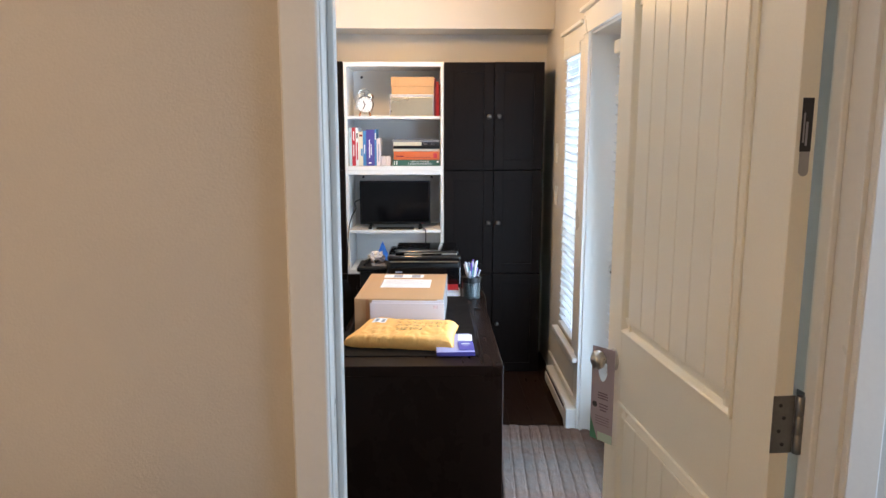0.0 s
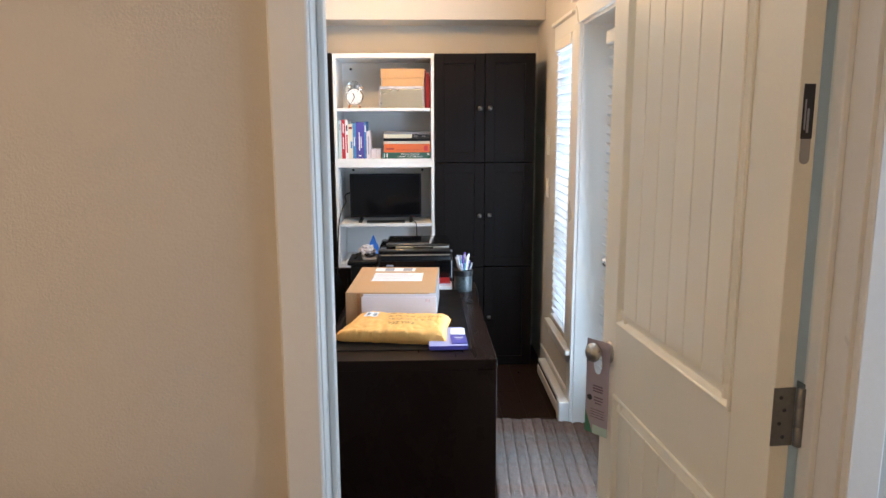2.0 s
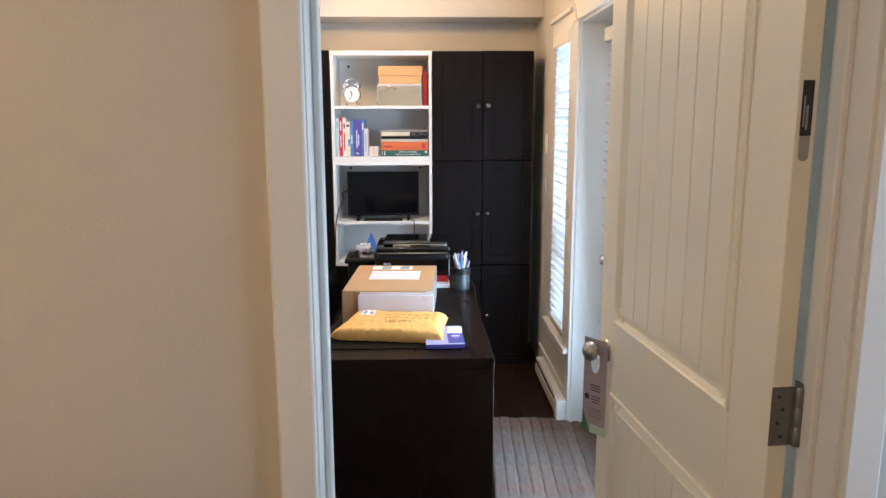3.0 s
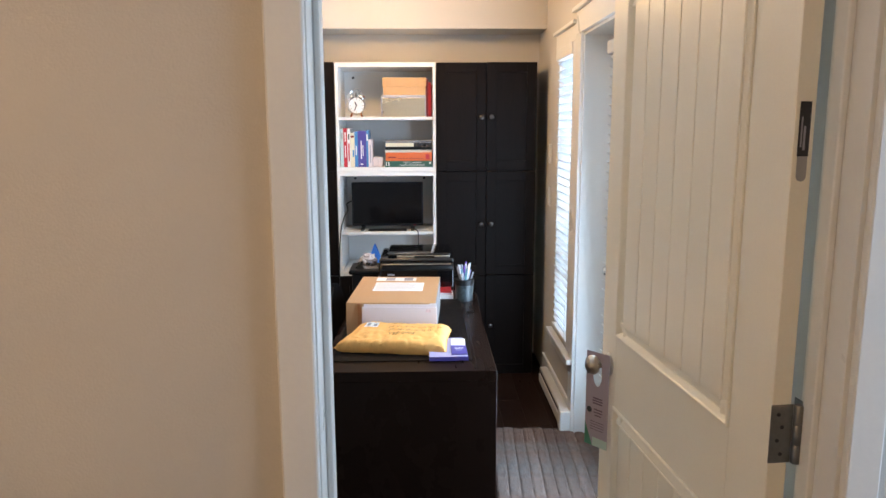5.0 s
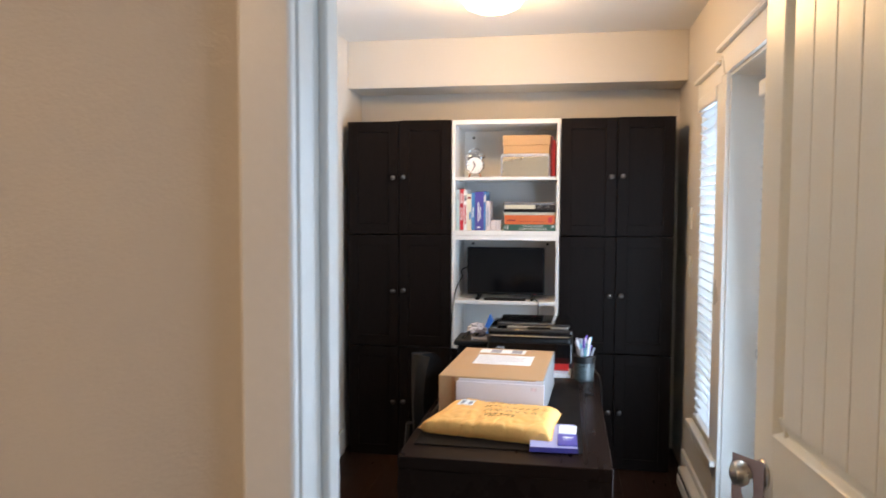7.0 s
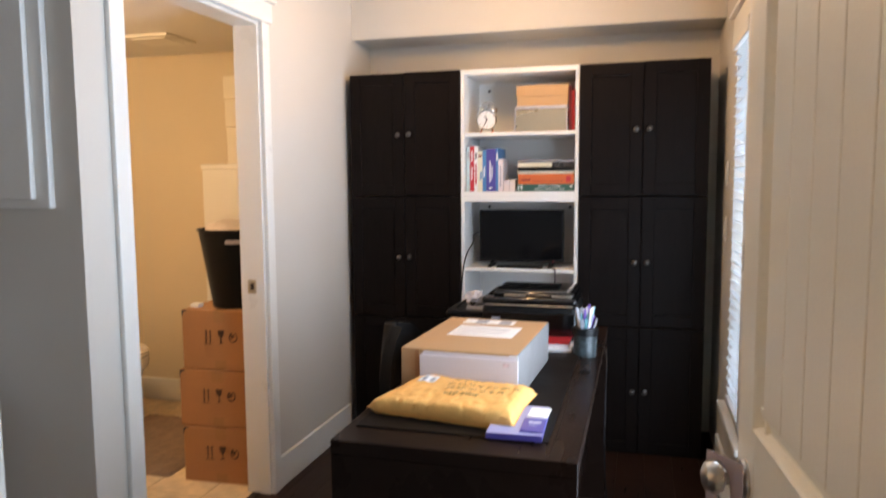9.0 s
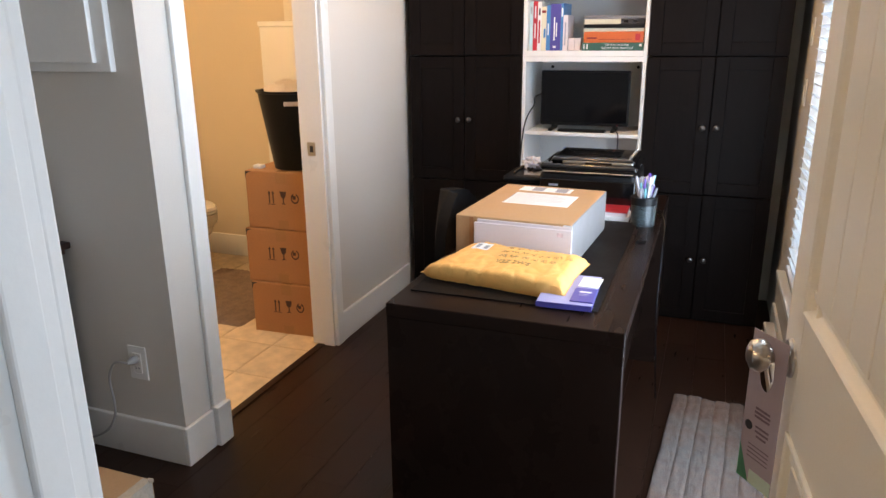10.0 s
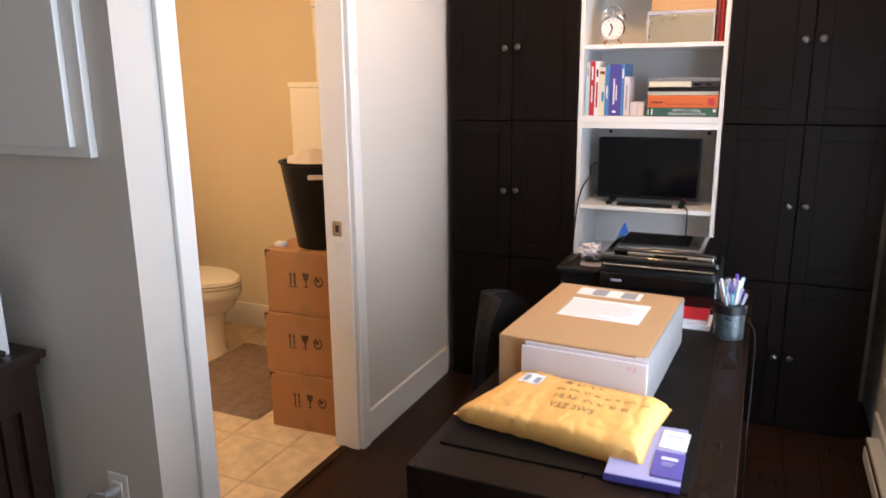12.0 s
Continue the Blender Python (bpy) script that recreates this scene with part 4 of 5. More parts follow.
def mailer_height(u, v, w, d, h, side=1):
    """Half thickness of the stuffed envelope at (u, v): pillow, creases, flat crimped ends."""
    x, y = (u - 0.5) * w, (v - 0.5) * d
    inner = min(1.0, max(0.0, (0.5 - abs(u - 0.5)) / 0.5 - 0.035) / 0.965)
    eu = 1 - (1 - inner) ** 10.0 if inner > 0 else 0.0
    ev = max(0.0, 1 - abs(2 * v - 1) ** (15.0 if v < 0.5 else 9.0))
    t = (eu ** 0.38) * (ev ** 0.36)
    z = h * 0.5 * t * (0.92 + 0.16 * u)
    z += t * (0.0055 * noise.noise((x * 13, y * 13, side * 3.0)) + 0.0028 * noise.noise((x * 36, y * 26, side + 7.0)))
    edge = max(abs(2 * u - 1), abs(2 * v - 1))
    z -= 0.011 * t * max(0.0, 0.30 - abs(noise.noise((x * 26, y * 17, 3.0 + side)))) * (0.35 + edge ** 3)
    z -= 0.010 * t * max(0.0, 0.22 - abs(noise.noise((x * 60, y * 12, 9.0 + side)))) * edge ** 4
    z += 0.0018 * t * abs(noise.noise((x * 45 + y * 20, y * 40, 21.0 + side))) * (0.15 + edge ** 3)
    return max(0.0004, z)


def taper(u, v):
    """The sealed end runs askew."""
    return 0.055 * v * (1 - u) ** 3


def mailer_mesh(w, d, h):
    bm = bmesh.new()
    nx, ny = 110, 60
    grid = {}
    for side in (1, -1):
        for i in range(nx + 1):
            for j in range(ny + 1):
                u, v = i / nx, j / ny
                x, y = (u - 0.5) * w + taper(u, v), (v - 0.5) * d
                rim = i in (0, nx) or j in (0, ny)
                if rim and side == -1:
                    grid[side, i, j] = grid[1, i, j]
                    continue
                z = mailer_height(u, v, w, d, h, side)
                z = -min(z, 0.36 * h) * 0.75 if side == -1 else z
                pinch = 1 - 0.04 * (1 - abs(2 * v - 1)) * (abs(2 * u - 1) ** 3)
                sag = 0.004 * noise.noise((x * 9, 5.0 if j < ny / 2 else 1.0, 2)) * abs(2 * v - 1) ** 3
                grid[side, i, j] = bm.verts.new((x * pinch, y + 0.003 * noise.noise((x * 20, 0, 2)), z + sag))
    for side in (1, -1):
        for i in range(nx):
            for j in range(ny):
                q = [grid[side, i, j], grid[side, i + 1, j], grid[side, i + 1, j + 1], grid[side, i, j + 1]]
                bm.faces.new(q if side == 1 else q[::-1])
    return bm


MW, MD, MH = 0.412, 0.222, 0.063
MM = pose(0.413, 2.754, PZ + 0.026, 5, 0.5, -7)
mail = thing("padded_envelope", MM, "stuffed yellow padded envelope lying before the box", "envelope")
body = part("body", mailer_mesh(MW, MD, MH), MAILER, mail, soft=True)


def on_mailer(u, v, up=0.0012):
    return ((u - 0.5) * MW + taper(u, v), (v - 0.5) * MD, mailer_height(u, v, MW, MD, MH) + up)


def scrawl(u0, u1, v, height, seed):
    """A handwritten line of ink that cannot be read."""
    rnd = random.Random(seed)
    pts, u, k = [], u0, 0
    bm = bmesh.new()
    while u < u1:
        run = rnd.randint(5, 9)
        pts = []
        for i in range(run):
            vv = v + height * (rnd.uniform(0.2, 1.0) if i % 2 else rnd.uniform(-0.2, 0.2))
            pts.append(on_mailer(u, vv, 0.0006))
            u += rnd.uniform(0.005, 0.010)
        u += 0.018
        tb_ = tube(smooth_path(pts, 3), 0.0006, 4)
        me = bpy.data.meshes.new("tmp")
        tb_.to_mesh(me)
        tb_.free()
        bm.from_mesh(me)
        bpy.data.meshes.remove(me)
    return bm


for i, (u0, u1, v) in enumerate(((0.43, 0.66, 0.80), (0.42, 0.93, 0.66), (0.44, 0.84, 0.52))):
    part("ink_line", scrawl(u0, u1, v, 0.085, 11 + i), MAILINK, mail, "handwritten ink address line")
pc = text_mesh("V3Z 2W5", 0.025, Matrix())
for v in pc.verts:
    q = on_mailer(0.57 + (v.co.x + 0.15 * v.co.y) / MW, 0.385 + v.co.y / MD, 0.0009 if v.co.z > 0 else 0.0002)
    v.co = Vector(q)
part("ink_line", pc, MAILINK, mail, "handwritten postal code in ink")
st = bmesh.new()
vg = [[st.verts.new(on_mailer(0.15 + 0.15 * i / 6, 0.66 + 0.19 * j / 4, 0.0012)) for j in range(5)] for i in range(7)]
for i in range(6):
    for j in range(4):
        st.faces.new((vg[i][j], vg[i + 1][j], vg[i + 1][j + 1], vg[i][j + 1]))
stk = part("postage_sticker", st, PAPER, mail, "white postage sticker")
for a, b in ((0.18, 0.215), (0.25, 0.285)):
    s2 = bmesh.new()
    q = [[s2.verts.new(on_mailer(a + (b - a) * i / 2, 0.69 + 0.10 * j / 2, 0.0018)) for j in range(3)] for i in range(3)]
    for i in range(2):
        for j in range(2):
            s2.faces.new((q[i][j], q[i + 1][j], q[i + 1][j + 1], q[i][j + 1]))
    part("postage_print", s2, GREYINK, stk)

# booklets
bk = thing("booklet", pose(0.543, 2.566, PZ, 0, 0, 2), "purple booklet lying under the padded envelope", "booklet")
part("pages", box(0.001, 0.001, 0.0015, 0.131, 0.22, 0.0125), PAPER, bk)
part("cover", box(0, 0, 0.0125, 0.134, 0.225, 0.0142, 0.0005, 1), LILAC, bk)
part("spine", box(-0.001, -0.0015, 0, 0.1345, 0.001, 0.0142), PURPLE, bk)
part("back_cover", box(0, 0, 0, 0.134, 0.225, 0.0014), PURPLE, bk)
pb = thing("leaflet", pose(0.621, 2.586, PZ + 0.0147, 0, 0, 1), "small dark purple leaflet with white print", "leaflet")
part("sheet", box(0, 0, 0, 0.056, 0.098, 0.003, 0.0008, 1), PURPLE, pb)
part("print_bar", box(0.014, 0.064, 0.003, 0.044, 0.074, 0.0034), PAPER, pb)
part("print_bar", box(0.016, 0.050, 0.003, 0.040, 0.054, 0.0034), LILAC, pb)
part("print_bar", box(0.016, 0.042, 0.003, 0.036, 0.045, 0.0034), LILAC, pb)
cp = thing("card_slip", pose(0.622, 2.700, PZ + 0.0147, 0, 0, -2), "small white card slip on the booklet", "card")
part("sheet", box(0, 0, 0, 0.052, 0.075, 0.002), PAPER, cp)
part("print_bar", box(0.008, 0.05, 0.002, 0.04, 0.054, 0.0024), GREYINK, cp)

# pen cup
cup = thing("pen_cup", pose(0.712, 3.468, DZ), "black patterned mesh pen cup full of pens", "pen cup")
part("cup", lathe([(0.040, 0.0), (0.041, 0.006), (0.0405, 0.012), (0.044, 0.098), (0.046, 0.1), (0.043, 0.1), (0.0385, 0.012), (0.001, 0.010)], 40), CUP, cup, soft=True)
part("rim_band", lathe([(0.0437, 0.074), (0.0452, 0.075), (0.0466, 0.0995), (0.0462, 0.1015), (0.0445, 0.101)], 40), BLACKP, cup, "plain black rim band", soft=True)
rnd = random.Random(5)
for i in range(30):
    a = rnd.uniform(0, 2 * math.pi)
    r0, r1 = rnd.uniform(0.004, 0.026), rnd.uniform(0.018, 0.046)
    foot = Vector((0.5 * r0 * math.cos(a + 1.5), 0.5 * r0 * math.sin(a + 1.5), 0.014))
    tip = Vector((r1 * math.cos(a), r1 * math.sin(a), rnd.uniform(0.130, 0.178)))
    m = (CLEARP, VIOLET, GREYINK, CLEARP, PALEPINK, TEALPEN, GREYINK, VIOLET)[i % 8]
    part("pen", tube([foot, foot.lerp(tip, 0.82), foot.lerp(tip, 0.83), tip], 0.0042, 8), m, cup, soft=True)

# notebook stack beside the printer
wp = lone("note_pad", box(0.545, 3.485, PZ - 0.004, 0.662, 3.60, DZ + 0.016, 0.001), PAPER, "white note pad on the desk", "note pad")
rn = thing("red_notebook", pose(0.556, 3.492, DZ + 0.0165), "red spiral notebook on a white pad", "notebook")
part("cover", box(0, 0, 0.012, 0.098, 0.115, 0.016, 0.0008, 1), RED, rn)
part("pages", box(0.001, 0.001, 0, 0.097, 0.113, 0.012), PALEPINK, rn)
CO2 = mesh_of("coil", tube([(0, 0.005 * math.cos(radians(a)), 0.009 + 0.008 * math.sin(radians(a))) for a in range(0, 361, 45)], 0.0011, 5), DKRED)
for i in range(14):
    o = new("coil", CO2)
    o.parent = rn
    o.matrix_basis = pose(0.007 + i * 0.0065, 0.115, 0)

# printer
pr = thing("printer", pose(0.305, 3.61, DZ), "glossy black all-in-one inkjet printer on the desk", "printer")
part("body", box(0, 0, 0.0, 0.365, 0.31, 0.145, 0.022, 3), BLACKP, pr, soft=True)
part("front_face", box(0.004, -0.004, 0.03, 0.361, 0.002, 0.118, 0.004), GLOSSB, pr)
part("chrome_line", box(0.014, -0.006, 0.143, 0.350, 0.006, 0.147, 0.0012, 1), STEEL, pr, "thin metallic trim line")
part("top_deck", box(0.0, 0.0, 0.1475, 0.365, 0.31, 0.174, 0.012, 4), GLOSSB, pr, soft=True)
part("scanner_lid", box(0.038, 0.03, 0.1745, 0.352, 0.305, 0.193, 0.009, 4), GLOSSB, pr, soft=True)
part("lid_grip", box(0.085, 0.020, 0.1746, 0.345, 0.031, 0.184, 0.003), STEEL, pr, "silver control strip")
part("control_panel", box(0.17, 0.0165, 0.1755, 0.27, 0.0205, 0.183, 0.0015), GLOSSB, pr)
part("output_tray", box(0.05, -0.035, 0.004, 0.315, 0.0, 0.020, 0.004), BLACKP, pr)
part("brand_plate", box(0.04, -0.0052, 0.09, 0.075, -0.004, 0.098), GREYINK, pr)
# desk tray with black gear beside the printer
gear = thing("desk_organizer", pose(0.185, 3.70, DZ), "black plastic tray heaped with cables beside the printer", "organizer")
part("tray", (lambda b: (put_box(b, -0.02, -0.03, 0, 0.11, 0.20, 0.085, 0.006), put_box(b, -0.035, -0.05, 0.085, 0.115, 0.16, 0.108, 0.008))[0])(bmesh.new()), BLACKP, gear)
part("cable", tube(smooth_path([(0.0, 0.0, 0.112), (0.03, 0.05, 0.135), (0.06, 0.02, 0.125), (0.075, 0.09, 0.14), (0.04, 0.13, 0.118), (0.0, 0.10, 0.115)]), 0.006), BLACKP, gear, soft=True)
part("paper_scrap", box(0.03, -0.02, 0.109, 0.10, 0.06, 0.112), GREYINK, gear, m=pose(0, 0, 0.004, 3, 4, 12))
part("grey_adapter", box(0.03, 0.10, 0.109, 0.075, 0.17, 0.140, 0.010), GREYINK, gear)
wr = bmesh.new()
bmesh.ops.create_uvsphere(wr, u_segments=22, v_segments=14, radius=1)
for v in wr.verts:
    k = 1 + 0.35 * noise.noise(v.co * 3.1) + 0.22 * noise.noise(v.co * 8)
    v.co = Vector((v.co.x * 0.042 * k, v.co.y * 0.050 * k, v.co.z * 0.030 * k))
part("plastic_wrap", wr, CLEARP, gear, "crumpled clear plastic wrap", m=pose(0.055, 0.075, 0.138))
lone("desk_cable", tube(smooth_path([(0.70, 3.80, DZ + 0.03), (0.735, 3.66, DZ + 0.004), (0.765, 3.60, DZ + 0.006), (0.784, 3.55, DZ - 0.02), (0.786, 3.45, 0.62), (0.785, 3.42, 0.45), (0.79, 3.50, 0.25), (0.80, 3.6, 0.006)]), 0.0026), BLACKP, "black cable hanging down the desk side", "cable", soft=True)

# ---- chair ----
chair = thing("office_chair", pose(0.236, 3.150, 0, 0, 0, -5), "black fabric swivel chair tucked under the desk", "chair")


def curved_back(w, h, th, bend):
    bm = bmesh.new()
    n, k = 14, 10
    rows = []
    for j in range(k + 1):
        v = j / k
        ww = w * (1 - 0.10 * v ** 2) * max(0.05, 1 - max(0, (v - 0.25) / 0.76) ** 2.4) ** 0.5 * (1 - 0.25 * max(0, 0.2 - v) / 0.2)
        rows.append([(bend * ((2 * i / n - 1) ** 2) - 0.10 * v * h, (i / n - 0.5) * ww, v * h) for i in range(n + 1)])
    front = [[bm.verts.new(p) for p in r] for r in rows]
    back = [[bm.verts.new((p[0] - th, p[1], p[2])) for p in r] for r in rows]
    for j in range(k):
        for i in range(n):
            bm.faces.new((front[j][i], front[j][i + 1], front[j + 1][i + 1], front[j + 1][i]))
            bm.faces.new((back[j][i], back[j + 1][i], back[j + 1][i + 1], back[j][i + 1]))
        for i in (0, n):
            bm.faces.new((front[j][i], front[j + 1][i], back[j + 1][i], back[j][i]))
    for j in (0, k):
        for i in range(n):
            bm.faces.new((front[j][i], back[j][i], back[j][i + 1], front[j][i + 1]))
    return bm


part("backrest", curved_back(0.39, 0.385, 0.030, 0.045), FABRIC, chair, soft=True, m=pose(-0.092, 0, 0.500, 0, 0, 0))
part("back_shell", curved_back(0.395, 0.390, 0.008, 0.045), FABRIC, chair, soft=True, m=pose(-0.120, 0, 0.498, 0, 0, 0))
part("seat", box(-0.16, -0.23, 0.42, 0.28, 0.23, 0.49, 0.03, 4), FABRIC, chair, soft=True)
part("back_bracket", tube(smooth_path([(0.0, 0, 0.415), (-0.15, 0, 0.40), (-0.180, 0, 0.47), (-0.172, 0, 0.62)]), 0.018), BLACKP, chair, soft=True)
part("gas_column", cyl(0.04, 0, 0.09, 0.42, 0.025), BLACKP, chair, soft=True)
for i in range(5):
    a = radians(72 * i + 20)
    leg = part("leg", tube([(0.04, 0, 0.11), (0.04 + 0.14 * math.cos(a), 0.14 * math.sin(a), 0.095), (0.04 + 0.26 * math.cos(a), 0.26 * math.sin(a), 0.07)], 0.016), BLACKP, chair, soft=True)
    part("caster", put_cyl(bmesh.new(), pose(0.04 + 0.26 * math.cos(a), 0.26 * math.sin(a), 0.027, 90, 0, 72 * i), 0.027, 0.027, 0.04, 18), BLACKP, leg, soft=True)

# ---- rug ----
rug = thing("area_rug", pose(0.86, 2.30, 0, 0, 0, 0), "ribbed tufted grey and beige area rug on the floor", "rug")
rw, rl = 0.052, 1.36


def rug_rib(seed):
    """One padded rib of the rug, softly rounded across, lumpy along, ragged at its ends."""
    bm = bmesh.new()
    n, k = 150, 12
    rows = []
    for i in range(n + 1):
        row = []
        for j in range(k + 1):
            s = j / k
            end = 0.010 * noise.noise((seed * 1.7 + s * 4, 0.3, 2.0 if i > n / 2 else 5.0))
            y = rl * i / n + (end if i in (0, n) else 0)
            dip = 0.006 * abs(2 * s - 1) ** 5
            z = 0.015 - dip + 0.0030 * noise.noise((seed * 3.1 + s * 3, y * 30, 0.5)) + 0.0022 * noise.noise((seed * 5.3 + s * 9, y * 95, 4.0))
            x = rw * s + 0.003 * noise.noise((seed + (0 if j < k else 1), y * 7, 1.0))
            row.append(bm.verts.new((x, y, 0.001 if i in (0, n) else max(0.004, z))))
        rows.append(row)
    for a, b in zip(rows, rows[1:]):
        for j in range(k):
            bm.faces.new((a[j], a[j + 1], b[j + 1], b[j]))
    return bm


RIBS = [mesh_of("rib", rug_rib(i), RUG, True) for i in range(4)]
for i in range(11):
    o = new("rib", RIBS[i % 4])
    o.parent = rug
    o.matrix_basis = pose(0, 0, 0, 0, 0, -3.4) @ pose(-0.072 + i * (rw - 0.0005), 0.006 * math.sin(i * 2.1), 0)
part("backing", box(-0.07, 0.004, 0.0, 0.49, rl - 0.004, 0.0045), GROUT, rug, m=pose(0, 0, 0, 0, 0, -3.4))

# ---- alcove: panel, outlet, cabinet ----
pn = thing("electrical_panel", pose(-0.727, GREY_Y, 1.29), "painted metal electrical panel cover on the wall", "electrical panel")
part("frame", box(-0.42, -0.022, 0, 0, 0, 0.62, 0.003), TRIM, pn)
part("door", box(-0.372, -0.040, 0.026, -0.046, -0.022, 0.59, 0.003), TRIM, pn)
ou = thing("wall_outlet", pose(-0.802, GREY_Y, 0.352), "white wall outlet with a plug in it", "outlet")
part("plate", box(-0.037, -0.006, -0.06, 0.037, 0, 0.06, 0.003), PLATE, ou)
part("socket", box(-0.017, -0.009, -0.036, 0.017, -0.006, 0.036, 0.003), PLATE, ou)
for sx in (-0.006, 0.006):
    part("slot", box(sx - 0.001, -0.0095, -0.022, sx + 0.001, -0.0088, -0.012), INK, ou)
part("plug", lathe([(0.013, 0), (0.014, 0.006), (0.012, 0.022), (0.007, 0.034), (0.004, 0.040)], 18, pose(-0.002, -0.009, 0.016, 90, 0, 0)), CORD, ou, "grey plug", soft=True)
lone("power_cord", tube(smooth_path([(-0.804, GREY_Y - 0.045, 0.368), (-0.835, GREY_Y - 0.055, 0.372), (-0.87, GREY_Y - 0.045, 0.35), (-0.905, GREY_Y - 0.035, 0.29), (-0.905, GREY_Y - 0.03, 0.20), (-0.915, GREY_Y - 0.03, 0.14), (-0.96, GREY_Y - 0.03, 0.08), (-1.05, GREY_Y - 0.03, 0.03)]), 0.0042), CORD, "grey power cord drooping from the outlet", "cord", soft=True)

cab = thing("side_cabinet", pose(-1.02, 2.585, 0), "dark mahogany side cabinet with slatted end", "cabinet")
part("tabletop", box(-0.72, -0.40, 0.735, 0.025, 0.015, 0.757, 0.004), DARKWOOD, cab)
part("cove", box(-0.70, -0.385, 0.715, 0.010, 0.005, 0.735, 0.006), DARKWOOD, cab)
part("end_frame", (lambda b: (put_box(b, -0.03, -0.375, 0, 0, -0.315, 0.715, 0.002), put_box(b, -0.03, -0.065, 0, 0, -0.005, 0.715, 0.002), put_box(b, -0.03, -0.315, 0.60, 0, -0.065, 0.715, 0.002), put_box(b, -0.03, -0.315, 0.04, 0, -0.065, 0.13, 0.002), put_box(b, -0.026, -0.315, 0.13, -0.020, -0.065, 0.60))[0])(bmesh.new()), DARKWOOD, cab)
for i in range(4):
    part("slat", box(-0.020, -0.300 + i * 0.060, 0.13, -0.006, -0.268 + i * 0.060, 0.60, 0.002), DARKWOOD, cab)
part("body", box(-0.69, -0.370, 0.03, -0.03, -0.005, 0.715, 0.003), DARKWOOD, cab)
wbx = thing("white_box", pose(-1.05, 2.535, 0.7575), "white cardboard carton standing on the side cabinet", "box")
part("carton", box(-0.30, -0.26, 0, 0, 0.0, 0.235, 0.004), PAPER, wbx)
part("crumpled_top", box(-0.28, -0.24, 0.235, -0.05, -0.03, 0.255, 0.009), PAPER, wbx)
lone("strap", tube(smooth_path([(-1.040, 2.51, 0.768), (-1.040, 2.47, 0.80), (-1.040, 2.39, 0.90), (-1.040, 2.30, 1.0)]), 0.009, 6), STRAP, "black strap lying against the white carton", "strap", soft=True)
fb = thing("floor_carton", pose(-0.525, 2.338, 0), "flat brown cardboard carton with frayed clear tape on the floor", "box")
part("body", box(-0.52, -0.36, 0, 0, 0, 0.149, 0.004), KRAFT, fb)
part("lid_flap", box(-0.517, -0.178, 0.149, -0.004, -0.003, 0.1515, 0.001), KRAFT, fb)
part("lid_flap", box(-0.517, -0.357, 0.149, -0.004, -0.181, 0.1508, 0.001), KRAFT, fb)
bm = box(-0.030, -0.352, 0.1516, 0.0008, -0.006, 0.1521)
put_box(bm, 0.0003, -0.352, 0.085, 0.0010, -0.006, 0.1516)
part("edge_tape", bm, CLEARTAPE, fb, "frayed clear tape over the edge")
bm = bmesh.new()
for k in range(9):
    a = radians(40 * k)
    put_box(bm, -0.004 + 0.004 * math.cos(a), -0.012 + 0.004 * math.sin(a), 0.148, 0.004 + 0.005 * math.cos(a), -0.008 + 0.005 * math.sin(a), 0.155 + 0.004 * math.sin(3 * a))
part("tape_fray", bm, CLEARTAPE, fb)

# ---- hall ----
con = thing("console_cabinet", pose(0.02, 1.1265, 0), "dark espresso console cabinet against the hall wall", "cabinet")
part("tabletop", box(-0.255, -0.14, 0.895, 0.255, 0.155, 0.918, 0.003), BLACKBROWN, con)
part("body", box(-0.24, -0.125, 0.06, 0.24, 0.155, 0.895, 0.003), BLACKBROWN, con)
for sx in (-0.215, 0.175):
    part("foot", box(sx, -0.115, 0, sx + 0.04, 0.14, 0.06), BLACKBROWN, con)
for k in (0, 1):
    d = part("door", box(-0.236 + k * 0.237, -0.142, 0.08, -0.001 + k * 0.237, -0.1255, 0.88, 0.002), BLACKBROWN, con)
sn = thing("wall_sensor", pose(-0.318, HALL0, 1.405), "round white sensor on the hall wall", "sensor")
part("dome", lathe([(0.030, 0), (0.030, 0.018), (0.024, 0.028), (0.001, 0.031)], 28, pose(0, 0, 0, 90, 0, 0)), PLATE, sn, soft=True)

# ---- bathroom ----


